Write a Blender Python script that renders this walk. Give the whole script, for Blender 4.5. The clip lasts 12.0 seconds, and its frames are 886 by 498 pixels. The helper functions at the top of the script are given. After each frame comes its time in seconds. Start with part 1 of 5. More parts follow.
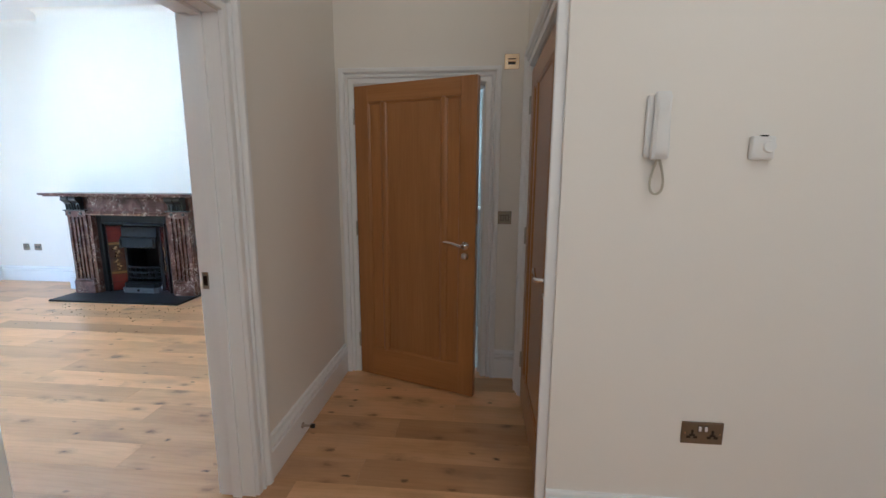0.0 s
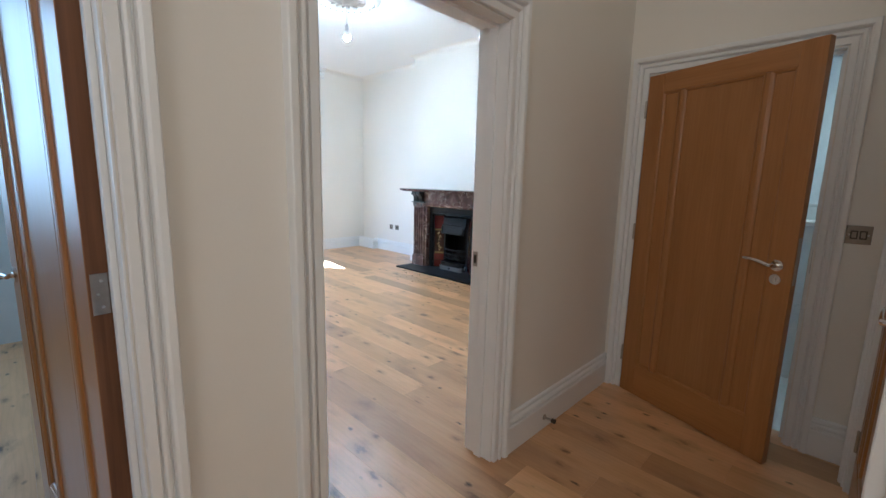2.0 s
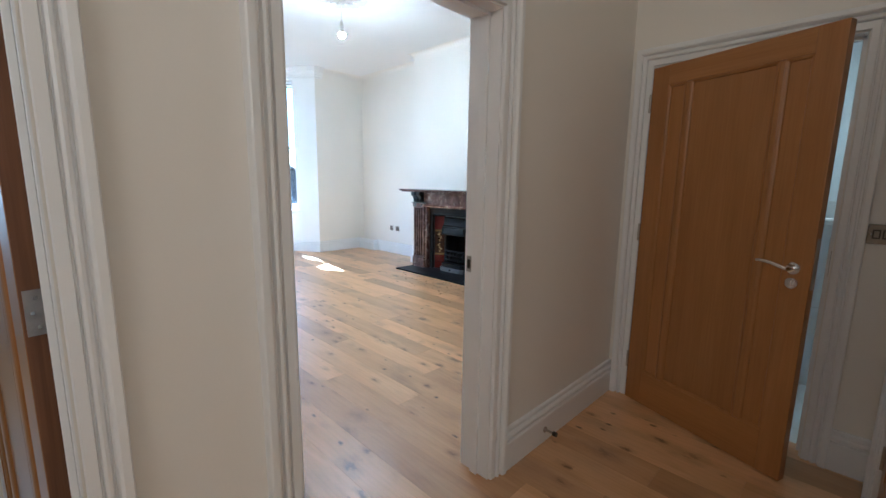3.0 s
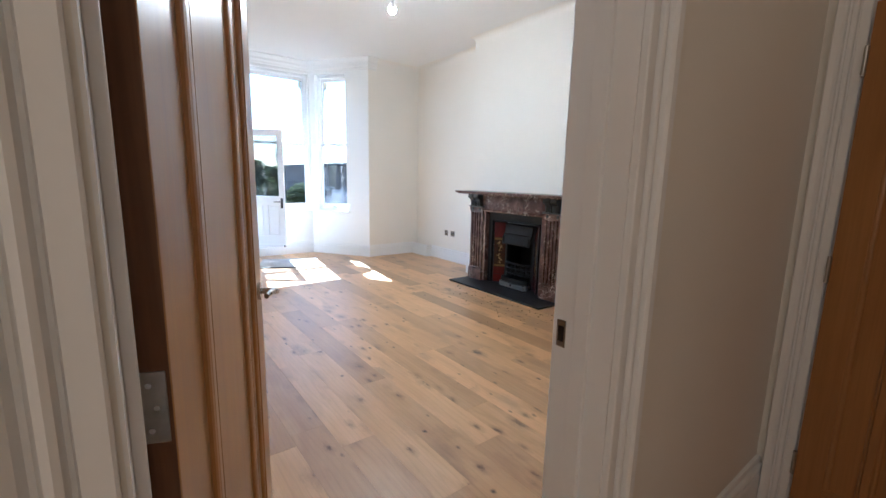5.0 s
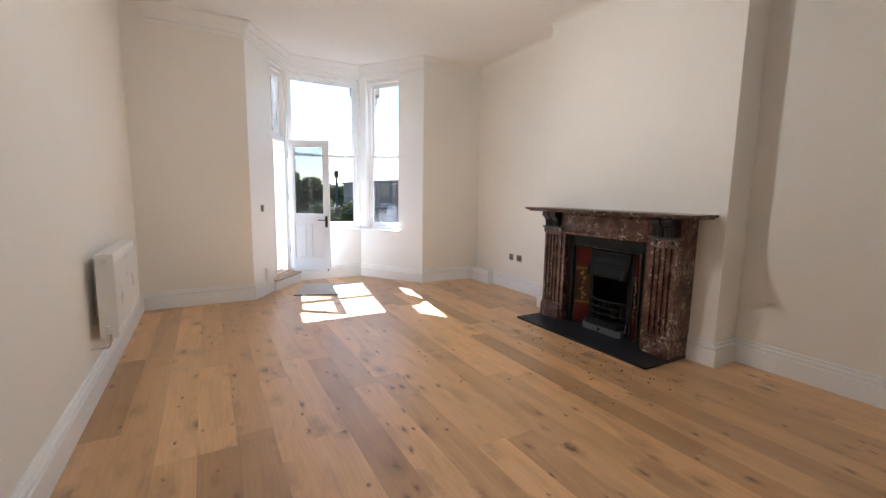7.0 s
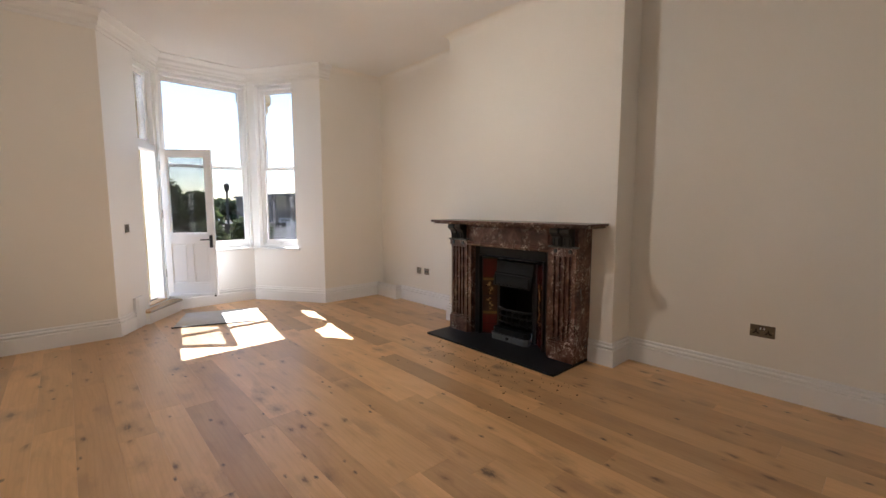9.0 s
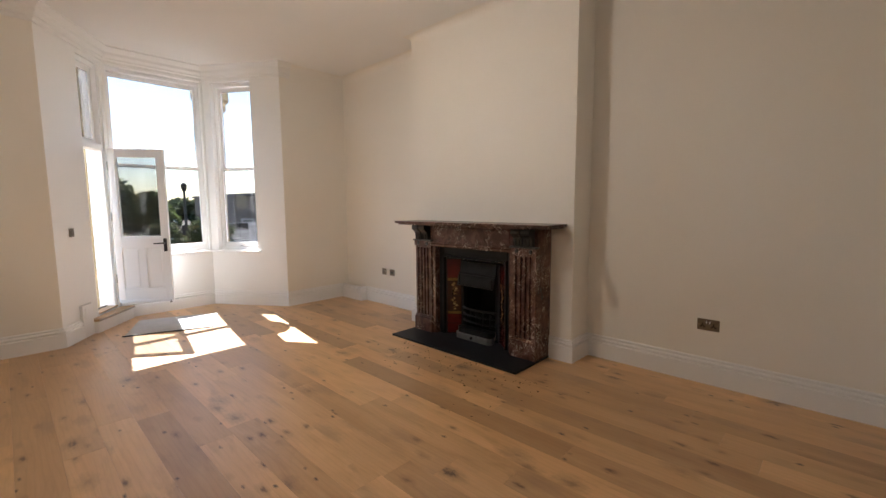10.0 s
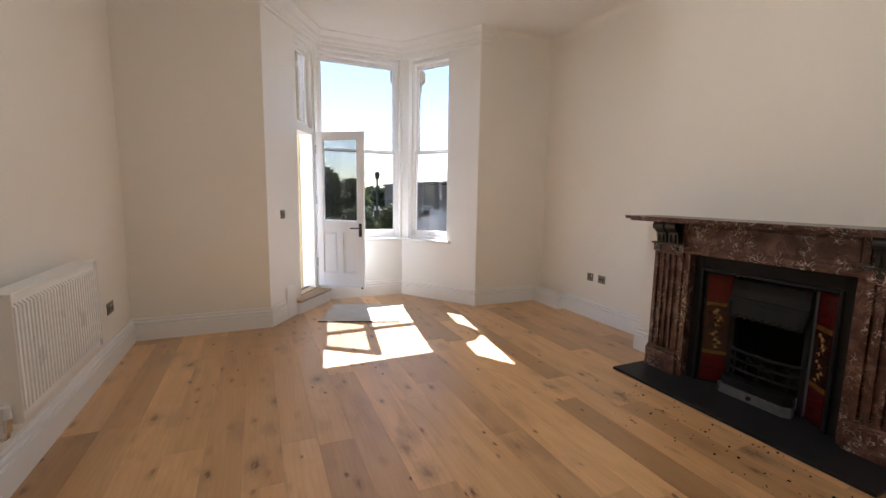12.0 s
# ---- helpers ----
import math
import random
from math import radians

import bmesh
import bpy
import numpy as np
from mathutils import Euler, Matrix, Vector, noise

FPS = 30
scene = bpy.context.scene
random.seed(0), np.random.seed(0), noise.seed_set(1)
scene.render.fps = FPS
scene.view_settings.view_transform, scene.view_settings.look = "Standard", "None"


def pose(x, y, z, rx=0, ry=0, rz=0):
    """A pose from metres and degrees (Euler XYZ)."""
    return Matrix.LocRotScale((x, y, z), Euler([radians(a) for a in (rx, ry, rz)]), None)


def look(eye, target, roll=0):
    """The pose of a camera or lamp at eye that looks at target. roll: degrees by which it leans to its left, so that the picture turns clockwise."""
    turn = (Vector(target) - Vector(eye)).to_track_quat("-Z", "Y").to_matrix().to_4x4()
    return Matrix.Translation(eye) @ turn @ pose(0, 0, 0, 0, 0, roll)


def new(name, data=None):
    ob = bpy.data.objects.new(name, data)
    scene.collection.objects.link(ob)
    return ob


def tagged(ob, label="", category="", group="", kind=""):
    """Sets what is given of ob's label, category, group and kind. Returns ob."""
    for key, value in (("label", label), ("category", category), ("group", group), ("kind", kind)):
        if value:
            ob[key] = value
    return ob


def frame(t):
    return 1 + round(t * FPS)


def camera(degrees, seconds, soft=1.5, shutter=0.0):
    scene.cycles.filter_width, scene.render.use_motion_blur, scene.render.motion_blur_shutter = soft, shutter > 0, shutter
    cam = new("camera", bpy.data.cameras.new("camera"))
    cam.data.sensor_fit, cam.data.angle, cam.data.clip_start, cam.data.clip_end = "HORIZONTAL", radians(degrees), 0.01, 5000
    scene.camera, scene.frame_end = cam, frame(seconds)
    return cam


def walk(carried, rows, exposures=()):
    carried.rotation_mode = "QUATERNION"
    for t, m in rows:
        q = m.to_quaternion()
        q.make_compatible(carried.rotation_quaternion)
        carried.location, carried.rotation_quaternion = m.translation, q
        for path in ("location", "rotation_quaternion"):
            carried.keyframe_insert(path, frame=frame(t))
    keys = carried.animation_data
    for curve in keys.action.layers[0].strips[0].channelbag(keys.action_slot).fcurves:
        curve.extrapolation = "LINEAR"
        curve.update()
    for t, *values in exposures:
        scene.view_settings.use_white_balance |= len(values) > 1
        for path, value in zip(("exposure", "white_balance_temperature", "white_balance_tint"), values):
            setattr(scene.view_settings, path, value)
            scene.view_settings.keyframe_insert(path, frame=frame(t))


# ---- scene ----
cam = camera(93.3, 12.0)
PATH = [
    (0, (-0.027, 0.156, 1.405), (-0.202, 2.12, 1.067), 0.3),
    (0.5, (0.144, 0.289, 1.364), (-0.558, 2.135, 1.05), 0.8),
    (1, (0.159, 0.275, 1.355), (-0.961, 1.906, 1.066), 0.5),
    (1.5, (0.149, 0.236, 1.35), (-1.147, 1.731, 1.054), 1.2),
    (2, (0.103, 0.229, 1.346), (-1.274, 1.643, 1.022), 1.4),
    (2.5, (0.1, 0.273, 1.346), (-1.289, 1.675, 1.02), 0.9),
    (4.5, (-0.325, 0.72, 1.359), (-1.754, 2.078, 1.025), 0.7),
    (5, (-0.519, 0.872, 1.364), (-2.089, 2.066, 1.031), 1.2),
    (5.5, (-0.807, 1.038, 1.377), (-2.435, 2.152, 1.048), 0.6),
    (6, (-1.048, 1.207, 1.307), (-2.75, 2.218, 1.019), 0.6),
    (6.5, (-1.246, 1.32, 1.326), (-2.98, 2.281, 1.06), 1.0),
    (8.5, (-1.551, 1.469, 1.333), (-3.134, 2.674, 1.126), 0.1),
    (9, (-1.527, 1.504, 1.343), (-3.003, 2.839, 1.144), -0.1),
    (9.5, (-1.484, 1.511, 1.335), (-2.863, 2.947, 1.147), -0.3),
    (10, (-1.479, 1.53, 1.369), (-2.851, 2.97, 1.163), -0.4),
    (10.5, (-1.584, 1.554, 1.328), (-3.061, 2.887, 1.127), -0.1),
    (11, (-1.803, 1.661, 1.319), (-3.424, 2.811, 1.102), 0.2),
    (11.5, (-2.098, 1.728, 1.31), (-3.837, 2.688, 1.081), 0.7),
    (12, (-2.521, 1.762, 1.337), (-4.334, 2.569, 1.085), 0.9),
]
EXPOSURES = [
    (0, 4.35, 4200, -1), (0.5, 4.28, 4000, -1), (1.0, 4.24, 4100, -1), (1.5, 4.2, 4250, -1), (2.7, 4.12, 4300, -1), (4.5, 3.8, 4400, 2), (5.0, 3.78, 4750, 4), (5.5, 3.8, 4950, 6), (6.0, 3.75, 5150, 8), (6.5, 3.5, 5400, 9),
    (8.5, 3.05, 5780, 11), (9.5, 2.9, 6200, 12), (10.5, 2.9, 6250, 12), (11.5, 2.95, 6200, 12), (12, 2.82, 6000, 12),
]
walk(cam, [(t, look(eye, target, roll)) for t, eye, target, roll in PATH], EXPOSURES)

# ---- world, sun ----
SUN_TRAVEL = Vector((1.0, -0.151, -1.25)).normalized()
sky_world = bpy.data.worlds.new("sky")
scene.world = sky_world
sky_world.use_nodes = True
wn = sky_world.node_tree
sky = wn.nodes.new("ShaderNodeTexSky")
sky.sky_type = "NISHITA"
sky.sun_disc = False
sky.dust_density = 0.28
sky.sun_elevation = math.asin(-SUN_TRAVEL.z)
sky.sun_rotation = math.atan2(-SUN_TRAVEL.x, -SUN_TRAVEL.y)
wn.links.new(sky.outputs[0], wn.nodes["Background"].inputs[0])
wn.nodes["Background"].inputs[1].default_value = 0.105
sun = new("sun", bpy.data.lights.new("sun", "SUN"))
sun.data.energy, sun.data.angle, sun.data.color = 3.6, radians(0.5), (1.0, 0.96, 0.9)
sun.matrix_world = look((0, 0, 30), Vector((0, 0, 30)) + SUN_TRAVEL)


def area_lamp(name, eye, target, w, h, watts, colour):
    ob = new(name, bpy.data.lights.new(name, "AREA"))
    ob.data.shape, ob.data.size, ob.data.size_y = "RECTANGLE", w, h
    ob.data.energy, ob.data.color = watts, colour
    ob.matrix_world = look(eye, target)
    return ob


# daylight of the neighbouring rooms' unseen windows; hall lamp added for unseen light behind
area_lamp("hall_rear_fill", (0.3, -1.42, 1.95), (-0.1, 2.2, 1.2), 1.5, 1.8, 1.3, (1.0, 0.71, 0.47))
# lamps added under the unseen hall ceiling, as the top-lit walls suggest
area_lamp("unseen_ceiling_light", (-0.3, 2.2, 3.22), (-0.3, 2.2, 0), 0.3, 0.3, 0.07, (1.0, 0.66, 0.34))
area_lamp("unseen_ceiling_light", (0.8, 0.5, 3.22), (0.8, 0.5, 0), 0.3, 0.3, 0.42, (1.0, 0.7, 0.42))
area_lamp("bathroom_window_light", (0.72, 4.2, 1.9), (-0.4, 4.1, 1.0), 0.8, 1.0, 0.8, (1.0, 0.9, 0.68))
area_lamp("side_room_window_light", (-4.4, -1.0, 1.7), (-1.2, -0.6, 1.2), 1.4, 1.8, 1.6, (0.85, 0.93, 0.95))


# ---- materials ----
def material(name):
    m = bpy.data.materials.new(name)
    m.use_nodes = True
    return m, m.node_tree.nodes, m.node_tree.links, m.node_tree.nodes["Principled BSDF"]


def ramp(nodes, stops):
    r = nodes.new("ShaderNodeValToRGB")
    while len(r.color_ramp.elements) < len(stops):
        r.color_ramp.elements.new(0.5)
    for e, (p, c) in zip(r.color_ramp.elements, stops):
        e.position, e.color = p, (*c, 1)
    return r


def noise_node(nodes, links, vec, scale, detail=4, rough=0.55, distort=0.0):
    n = nodes.new("ShaderNodeTexNoise")
    n.inputs["Scale"].default_value, n.inputs["Detail"].default_value = scale, detail
    n.inputs["Roughness"].default_value, n.inputs["Distortion"].default_value = rough, distort
    if vec is not None:
        links.new(vec, n.inputs["Vector"])
    return n


def mapped(nodes, links, out, scale=(1, 1, 1)):
    mp = nodes.new("ShaderNodeMapping")
    mp.inputs["Scale"].default_value = scale
    links.new(out, mp.inputs["Vector"])
    return mp.outputs[0]


def bumped(nodes, links, bsdf, height, strength, dist):
    b = nodes.new("ShaderNodeBump")
    b.inputs["Strength"].default_value, b.inputs["Distance"].default_value = strength, dist
    links.new(height, b.inputs["Height"])
    links.new(b.outputs[0], bsdf.inputs["Normal"])
    return b


def mix_colour(nodes, links, fac, a, b, kind="MIX"):
    mx = nodes.new("ShaderNodeMix")
    mx.data_type, mx.blend_type = "RGBA", kind
    for sock, v in ((mx.inputs["Factor"], fac), (mx.inputs["A"], a), (mx.inputs["B"], b)):
        if isinstance(v, (int, float)):
            sock.default_value = v
        elif isinstance(v, tuple):
            sock.default_value = (*v, 1)
        else:
            links.new(v, sock)
    return mx.outputs["Result"]


def surface(name, a, b, rough=0.6, metal=0.0, scale=6.0, fine=90.0, bump=0.15, dist=0.002, rough_var=0.08):
    """Two tones of one paint, stone or metal, blotched at a large and a fine scale, with fine relief."""
    m, nodes, links, bsdf = material(name)
    co = nodes.new("ShaderNodeTexCoord").outputs["Object"]
    n1 = noise_node(nodes, links, co, scale, 5)
    n2 = noise_node(nodes, links, co, fine, 3)
    mx = nodes.new("ShaderNodeMath")
    mx.operation = "MULTIPLY_ADD"
    links.new(n2.outputs["Fac"], mx.inputs[0])
    mx.inputs[1].default_value = 0.35
    links.new(n1.outputs["Fac"], mx.inputs[2])
    r = ramp(nodes, [(0.42, a), (0.9, b)])
    links.new(mx.outputs[0], r.inputs[0])
    links.new(r.outputs[0], bsdf.inputs["Base Color"])
    rr = nodes.new("ShaderNodeMapRange")
    rr.inputs["To Min"].default_value, rr.inputs["To Max"].default_value = max(rough - rough_var, 0.02), min(rough + rough_var, 1)
    links.new(n1.outputs["Fac"], rr.inputs["Value"])
    links.new(rr.outputs[0], bsdf.inputs["Roughness"])
    bsdf.inputs["Metallic"].default_value = metal
    if bump:
        bumped(nodes, links, bsdf, n2.outputs["Fac"], bump, dist)
    return m


def wood(name, dark, mid, light, axis, rough=0.45, knots=0.0, vary=0.25, streak=1.0, worn=(0.1, 0.055, 0.03)):
    """Oak: long grain along one axis, each piece of its own tone; with knots if wanted."""
    m, nodes, links, bsdf = material(name)
    co = nodes.new("ShaderNodeTexCoord").outputs["Object"]
    info = nodes.new("ShaderNodeObjectInfo")
    off = nodes.new("ShaderNodeVectorMath")
    off.operation = "MULTIPLY_ADD"
    links.new(info.outputs["Random"], off.inputs[0])
    off.inputs[1].default_value = (37.0, 61.0, 23.0)
    links.new(co, off.inputs[2])
    s = [9.0 * streak] * 3
    s[axis] = 0.55
    long_co = mapped(nodes, links, off.outputs[0], tuple(s))
    n1 = noise_node(nodes, links, long_co, 1.6, 6, 0.6, 0.6)
    s2 = [60.0] * 3
    s2[axis] = 1.6
    n2 = noise_node(nodes, links, mapped(nodes, links, off.outputs[0], tuple(s2)), 2.2, 4, 0.6)
    r1 = ramp(nodes, [(0.28, dark), (0.5, mid), (0.74, light)])
    links.new(n1.outputs["Fac"], r1.inputs[0])
    r2 = ramp(nodes, [(0.3, (0.72, 0.68, 0.62)), (0.62, (1, 1, 1))])
    links.new(n2.outputs["Fac"], r2.inputs[0])
    col = mix_colour(nodes, links, 0.5, r1.outputs[0], r2.outputs[0], "MULTIPLY")
    tone = ramp(nodes, [(0.0, (1 - vary, 1 - vary * 1.05, 1 - vary * 1.1)), (1.0, (1 + vary * 0.5, 1 + vary * 0.45, 1 + vary * 0.35))])
    links.new(info.outputs["Random"], tone.inputs[0])
    col = mix_colour(nodes, links, 1.0, col, tone.outputs[0], "MULTIPLY")
    if knots:
        s3 = [4.6] * 3
        s3[axis] = 2.1
        warp = noise_node(nodes, links, mapped(nodes, links, off.outputs[0], (9, 9, 9)), 1.0, 3)
        kv = nodes.new("ShaderNodeVectorMath")
        kv.operation = "MULTIPLY_ADD"
        links.new(warp.outputs["Color"], kv.inputs[0])
        kv.inputs[1].default_value = (0.35, 0.35, 0.0)
        links.new(mapped(nodes, links, off.outputs[0], (s3[0], s3[1], 0.0)), kv.inputs[2])
        v = nodes.new("ShaderNodeTexVoronoi")
        v.inputs["Scale"].default_value = 1.0
        links.new(kv.outputs[0], v.inputs["Vector"])
        kr = ramp(nodes, [(0.02, (1, 1, 1)), (0.07, (0.5, 0.5, 0.5)), (0.17, (0, 0, 0))])
        links.new(v.outputs["Distance"], kr.inputs[0])
        gate = nodes.new("ShaderNodeMath")
        gate.operation = "GREATER_THAN"
        gate.inputs[1].default_value = 1 - knots
        sep = nodes.new("ShaderNodeSeparateColor")
        links.new(v.outputs["Color"], sep.inputs[0])
        links.new(sep.outputs[0], gate.inputs[0])
        km = nodes.new("ShaderNodeMath")
        km.operation = "MULTIPLY"
        links.new(gate.outputs[0], km.inputs[0])
        links.new(kr.outputs[0], km.inputs[1])
        col = mix_colour(nodes, links, km.outputs[0], col, worn)
    links.new(col, bsdf.inputs["Base Color"])
    rr = nodes.new("ShaderNodeMapRange")
    rr.inputs["To Min"].default_value, rr.inputs["To Max"].default_value = rough - 0.08, rough + 0.1
    links.new(n2.outputs["Fac"], rr.inputs["Value"])
    links.new(rr.outputs[0], bsdf.inputs["Roughness"])
    bumped(nodes, links, bsdf, n2.outputs["Fac"], 0.12, 0.001)
    return m


def floor_oak(name):
    """Brushed knotty oak boards: broad soft figure, arched growth rings, smeared knots and pinholes; each board of its own tone."""
    m, nodes, links, bsdf = material(name)
    co = nodes.new("ShaderNodeTexCoord").outputs["Object"]
    info = nodes.new("ShaderNodeObjectInfo")
    off = nodes.new("ShaderNodeVectorMath")
    off.operation = "MULTIPLY_ADD"
    links.new(info.outputs["Random"], off.inputs[0])
    off.inputs[1].default_value = (97.0, 61.0, 23.0)
    links.new(co, off.inputs[2])
    v0 = off.outputs[0]
    figure = noise_node(nodes, links, mapped(nodes, links, v0, (0.8, 5.0, 1.0)), 1.5, 3, 0.5, 0.9)
    base = ramp(nodes, [(0.28, (0.57, 0.34, 0.158)), (0.5, (0.645, 0.395, 0.193)), (0.72, (0.7, 0.447, 0.232))])
    links.new(figure.outputs["Fac"], base.inputs[0])
    # flat-sawn figure: arches of growth rings along each board
    rings = nodes.new("ShaderNodeTexWave")
    rings.wave_type, rings.bands_direction = "BANDS", "Y"
    rings.inputs["Scale"].default_value, rings.inputs["Distortion"].default_value = 4.5, 11.0
    rings.inputs["Detail"].default_value, rings.inputs["Detail Scale"].default_value = 1.5, 0.6
    links.new(mapped(nodes, links, v0, (0.5, 2.4, 1.0)), rings.inputs["Vector"])
    rr = ramp(nodes, [(0.0, (0.78, 0.74, 0.69)), (0.3, (1, 1, 1)), (1.0, (1.03, 1.03, 1.02))])
    links.new(rings.outputs["Fac"], rr.inputs[0])
    col = mix_colour(nodes, links, 0.2, base.outputs[0], rr.outputs[0], "MULTIPLY")
    fibre = noise_node(nodes, links, mapped(nodes, links, v0, (4.0, 90.0, 1.0)), 1.6, 3, 0.6)
    fr = ramp(nodes, [(0.3, (0.9, 0.88, 0.85)), (0.6, (1, 1, 1))])
    links.new(fibre.outputs["Fac"], fr.inputs[0])
    col = mix_colour(nodes, links, 0.5, col, fr.outputs[0], "MULTIPLY")
    # broad smoky patches within a board
    flame = noise_node(nodes, links, mapped(nodes, links, v0, (1.6, 6.0, 1.0)), 1.0, 4, 0.6, 1.6)
    fl = ramp(nodes, [(0.3, (0.8, 0.77, 0.74)), (0.46, (1, 1, 1)), (0.62, (1, 1, 1)), (0.75, (1.12, 1.1, 1.07))])
    links.new(flame.outputs["Fac"], fl.inputs[0])
    col = mix_colour(nodes, links, 0.55, col, fl.outputs[0], "MULTIPLY")
    tone = ramp(nodes, [(0.0, (0.7, 0.67, 0.64)), (0.18, (0.83, 0.8, 0.78)), (0.45, (0.95, 0.93, 0.9)), (0.75, (1.06, 1.05, 1.03)), (1.0, (1.2, 1.19, 1.17))])
    links.new(info.outputs["Random"], tone.inputs[0])
    col = mix_colour(nodes, links, 1.0, col, tone.outputs[0], "MULTIPLY")
    warp = noise_node(nodes, links, mapped(nodes, links, v0, (16, 34, 1)), 1.0, 5, 0.7)
    for scale, keep, stops, colour in (((3.0, 5.4, 0.0), 0.5, ((0.03, 1.0), (0.08, 0.7), (0.15, 0.3), (0.38, 0.0)), (0.12, 0.066, 0.036)), ((5.2, 12.0, 0.0), 0.36, ((0.05, 0.95), (0.11, 0.7), (0.2, 0.22), (0.4, 0.0)), (0.13, 0.06, 0.027)), ((2.3, 6.5, 0.0), 0.3, ((0.02, 0.36), (0.2, 0.26), (0.34, 0.1), (0.5, 0.0)), (0.2, 0.13, 0.09)), ((9.0, 17.0, 0.0), 0.16, ((0.05, 1.0), (0.12, 0.6), (0.22, 0.0), (0.3, 0.0)), (0.05, 0.028, 0.016))):
        kv = nodes.new("ShaderNodeVectorMath")
        kv.operation = "MULTIPLY_ADD"
        links.new(warp.outputs["Color"], kv.inputs[0])
        kv.inputs[1].default_value = (0.5, 0.6, 0.0)
        links.new(mapped(nodes, links, v0, scale), kv.inputs[2])
        v = nodes.new("ShaderNodeTexVoronoi")
        v.inputs["Scale"].default_value = 1.0
        links.new(kv.outputs[0], v.inputs["Vector"])
        kr = ramp(nodes, [(p, (c, c, c)) for p, c in stops])
        links.new(v.outputs["Distance"], kr.inputs[0])
        sep = nodes.new("ShaderNodeSeparateColor")
        links.new(v.outputs["Color"], sep.inputs[0])
        gate = nodes.new("ShaderNodeMath")
        gate.operation = "LESS_THAN"
        gate.inputs[1].default_value = keep
        links.new(sep.outputs[0], gate.inputs[0])
        km = nodes.new("ShaderNodeMath")
        km.operation = "MULTIPLY"
        links.new(gate.outputs[0], km.inputs[0])
        links.new(kr.outputs[0], km.inputs[1])
        col = mix_colour(nodes, links, km.outputs[0], col, colour)
    links.new(col, bsdf.inputs["Base Color"])
    rg = nodes.new("ShaderNodeMapRange")
    rg.inputs["To Min"].default_value, rg.inputs["To Max"].default_value = 0.3, 0.44
    links.new(figure.outputs["Fac"], rg.inputs["Value"])
    links.new(rg.outputs[0], bsdf.inputs["Roughness"])
    bsdf.inputs["Specular IOR Level"].default_value = 0.5
    bsdf.inputs["Coat Weight"].default_value, bsdf.inputs["Coat Roughness"].default_value = 0.4, 0.36
    bumped(nodes, links, bsdf, fibre.outputs["Fac"], 0.15, 0.0008)
    return m


def marble(name):
    m, nodes, links, bsdf = material(name)
    co = nodes.new("ShaderNodeTexCoord").outputs["Object"]
    n1 = noise_node(nodes, links, co, 9, 6, 0.65, 0.8)
    base = ramp(nodes, [(0.3, (0.035, 0.0165, 0.0125)), (0.5, (0.1, 0.049, 0.037)), (0.72, (0.19, 0.108, 0.086))])
    links.new(n1.outputs["Fac"], base.inputs[0])
    warp = nodes.new("ShaderNodeVectorMath")
    warp.operation = "MULTIPLY_ADD"
    links.new(noise_node(nodes, links, co, 5, 4).outputs["Color"], warp.inputs[0])
    warp.inputs[1].default_value = (0.5, 0.5, 0.5)
    links.new(co, warp.inputs[2])
    v = nodes.new("ShaderNodeTexVoronoi")
    v.feature = "DISTANCE_TO_EDGE"
    v.inputs["Scale"].default_value = 17.0
    links.new(warp.outputs[0], v.inputs["Vector"])
    vr = ramp(nodes, [(0.0, (1, 1, 1)), (0.018, (0.55, 0.55, 0.55)), (0.05, (0, 0, 0))])
    links.new(v.outputs["Distance"], vr.inputs[0])
    n3 = noise_node(nodes, links, mapped(nodes, links, co, (1.0, 1.0, 0.5)), 9, 5, 0.65)
    gate = ramp(nodes, [(0.47, (0, 0, 0)), (0.62, (1, 1, 1))])
    links.new(n3.outputs["Fac"], gate.inputs[0])
    fac = nodes.new("ShaderNodeMath")
    fac.operation = "MULTIPLY"
    links.new(vr.outputs[0], fac.inputs[0])
    links.new(gate.outputs[0], fac.inputs[1])
    col = mix_colour(nodes, links, fac.outputs[0], base.outputs[0], (0.8, 0.66, 0.54))
    links.new(col, bsdf.inputs["Base Color"])
    bsdf.inputs["Roughness"].default_value = 0.26
    return m


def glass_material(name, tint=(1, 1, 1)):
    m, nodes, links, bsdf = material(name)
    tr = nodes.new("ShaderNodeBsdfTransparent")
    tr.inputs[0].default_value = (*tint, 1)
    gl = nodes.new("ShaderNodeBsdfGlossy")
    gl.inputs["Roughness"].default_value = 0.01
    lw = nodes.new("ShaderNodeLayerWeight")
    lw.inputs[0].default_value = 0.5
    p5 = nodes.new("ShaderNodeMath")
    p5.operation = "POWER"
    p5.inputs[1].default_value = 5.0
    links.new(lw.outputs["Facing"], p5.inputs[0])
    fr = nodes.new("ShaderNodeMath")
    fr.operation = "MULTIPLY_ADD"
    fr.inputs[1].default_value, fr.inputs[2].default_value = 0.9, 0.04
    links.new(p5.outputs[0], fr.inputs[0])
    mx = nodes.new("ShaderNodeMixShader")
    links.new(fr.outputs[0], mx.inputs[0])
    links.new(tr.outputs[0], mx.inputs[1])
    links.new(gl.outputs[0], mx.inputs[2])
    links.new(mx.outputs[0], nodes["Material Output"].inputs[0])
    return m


def glowing(name, colour, strength):
    m, nodes, links, bsdf = material(name)
    bsdf.inputs["Base Color"].default_value = (*colour, 1)
    bsdf.inputs["Emission Color"].default_value = (*colour, 1)
    bsdf.inputs["Emission Strength"].default_value = strength
    return m


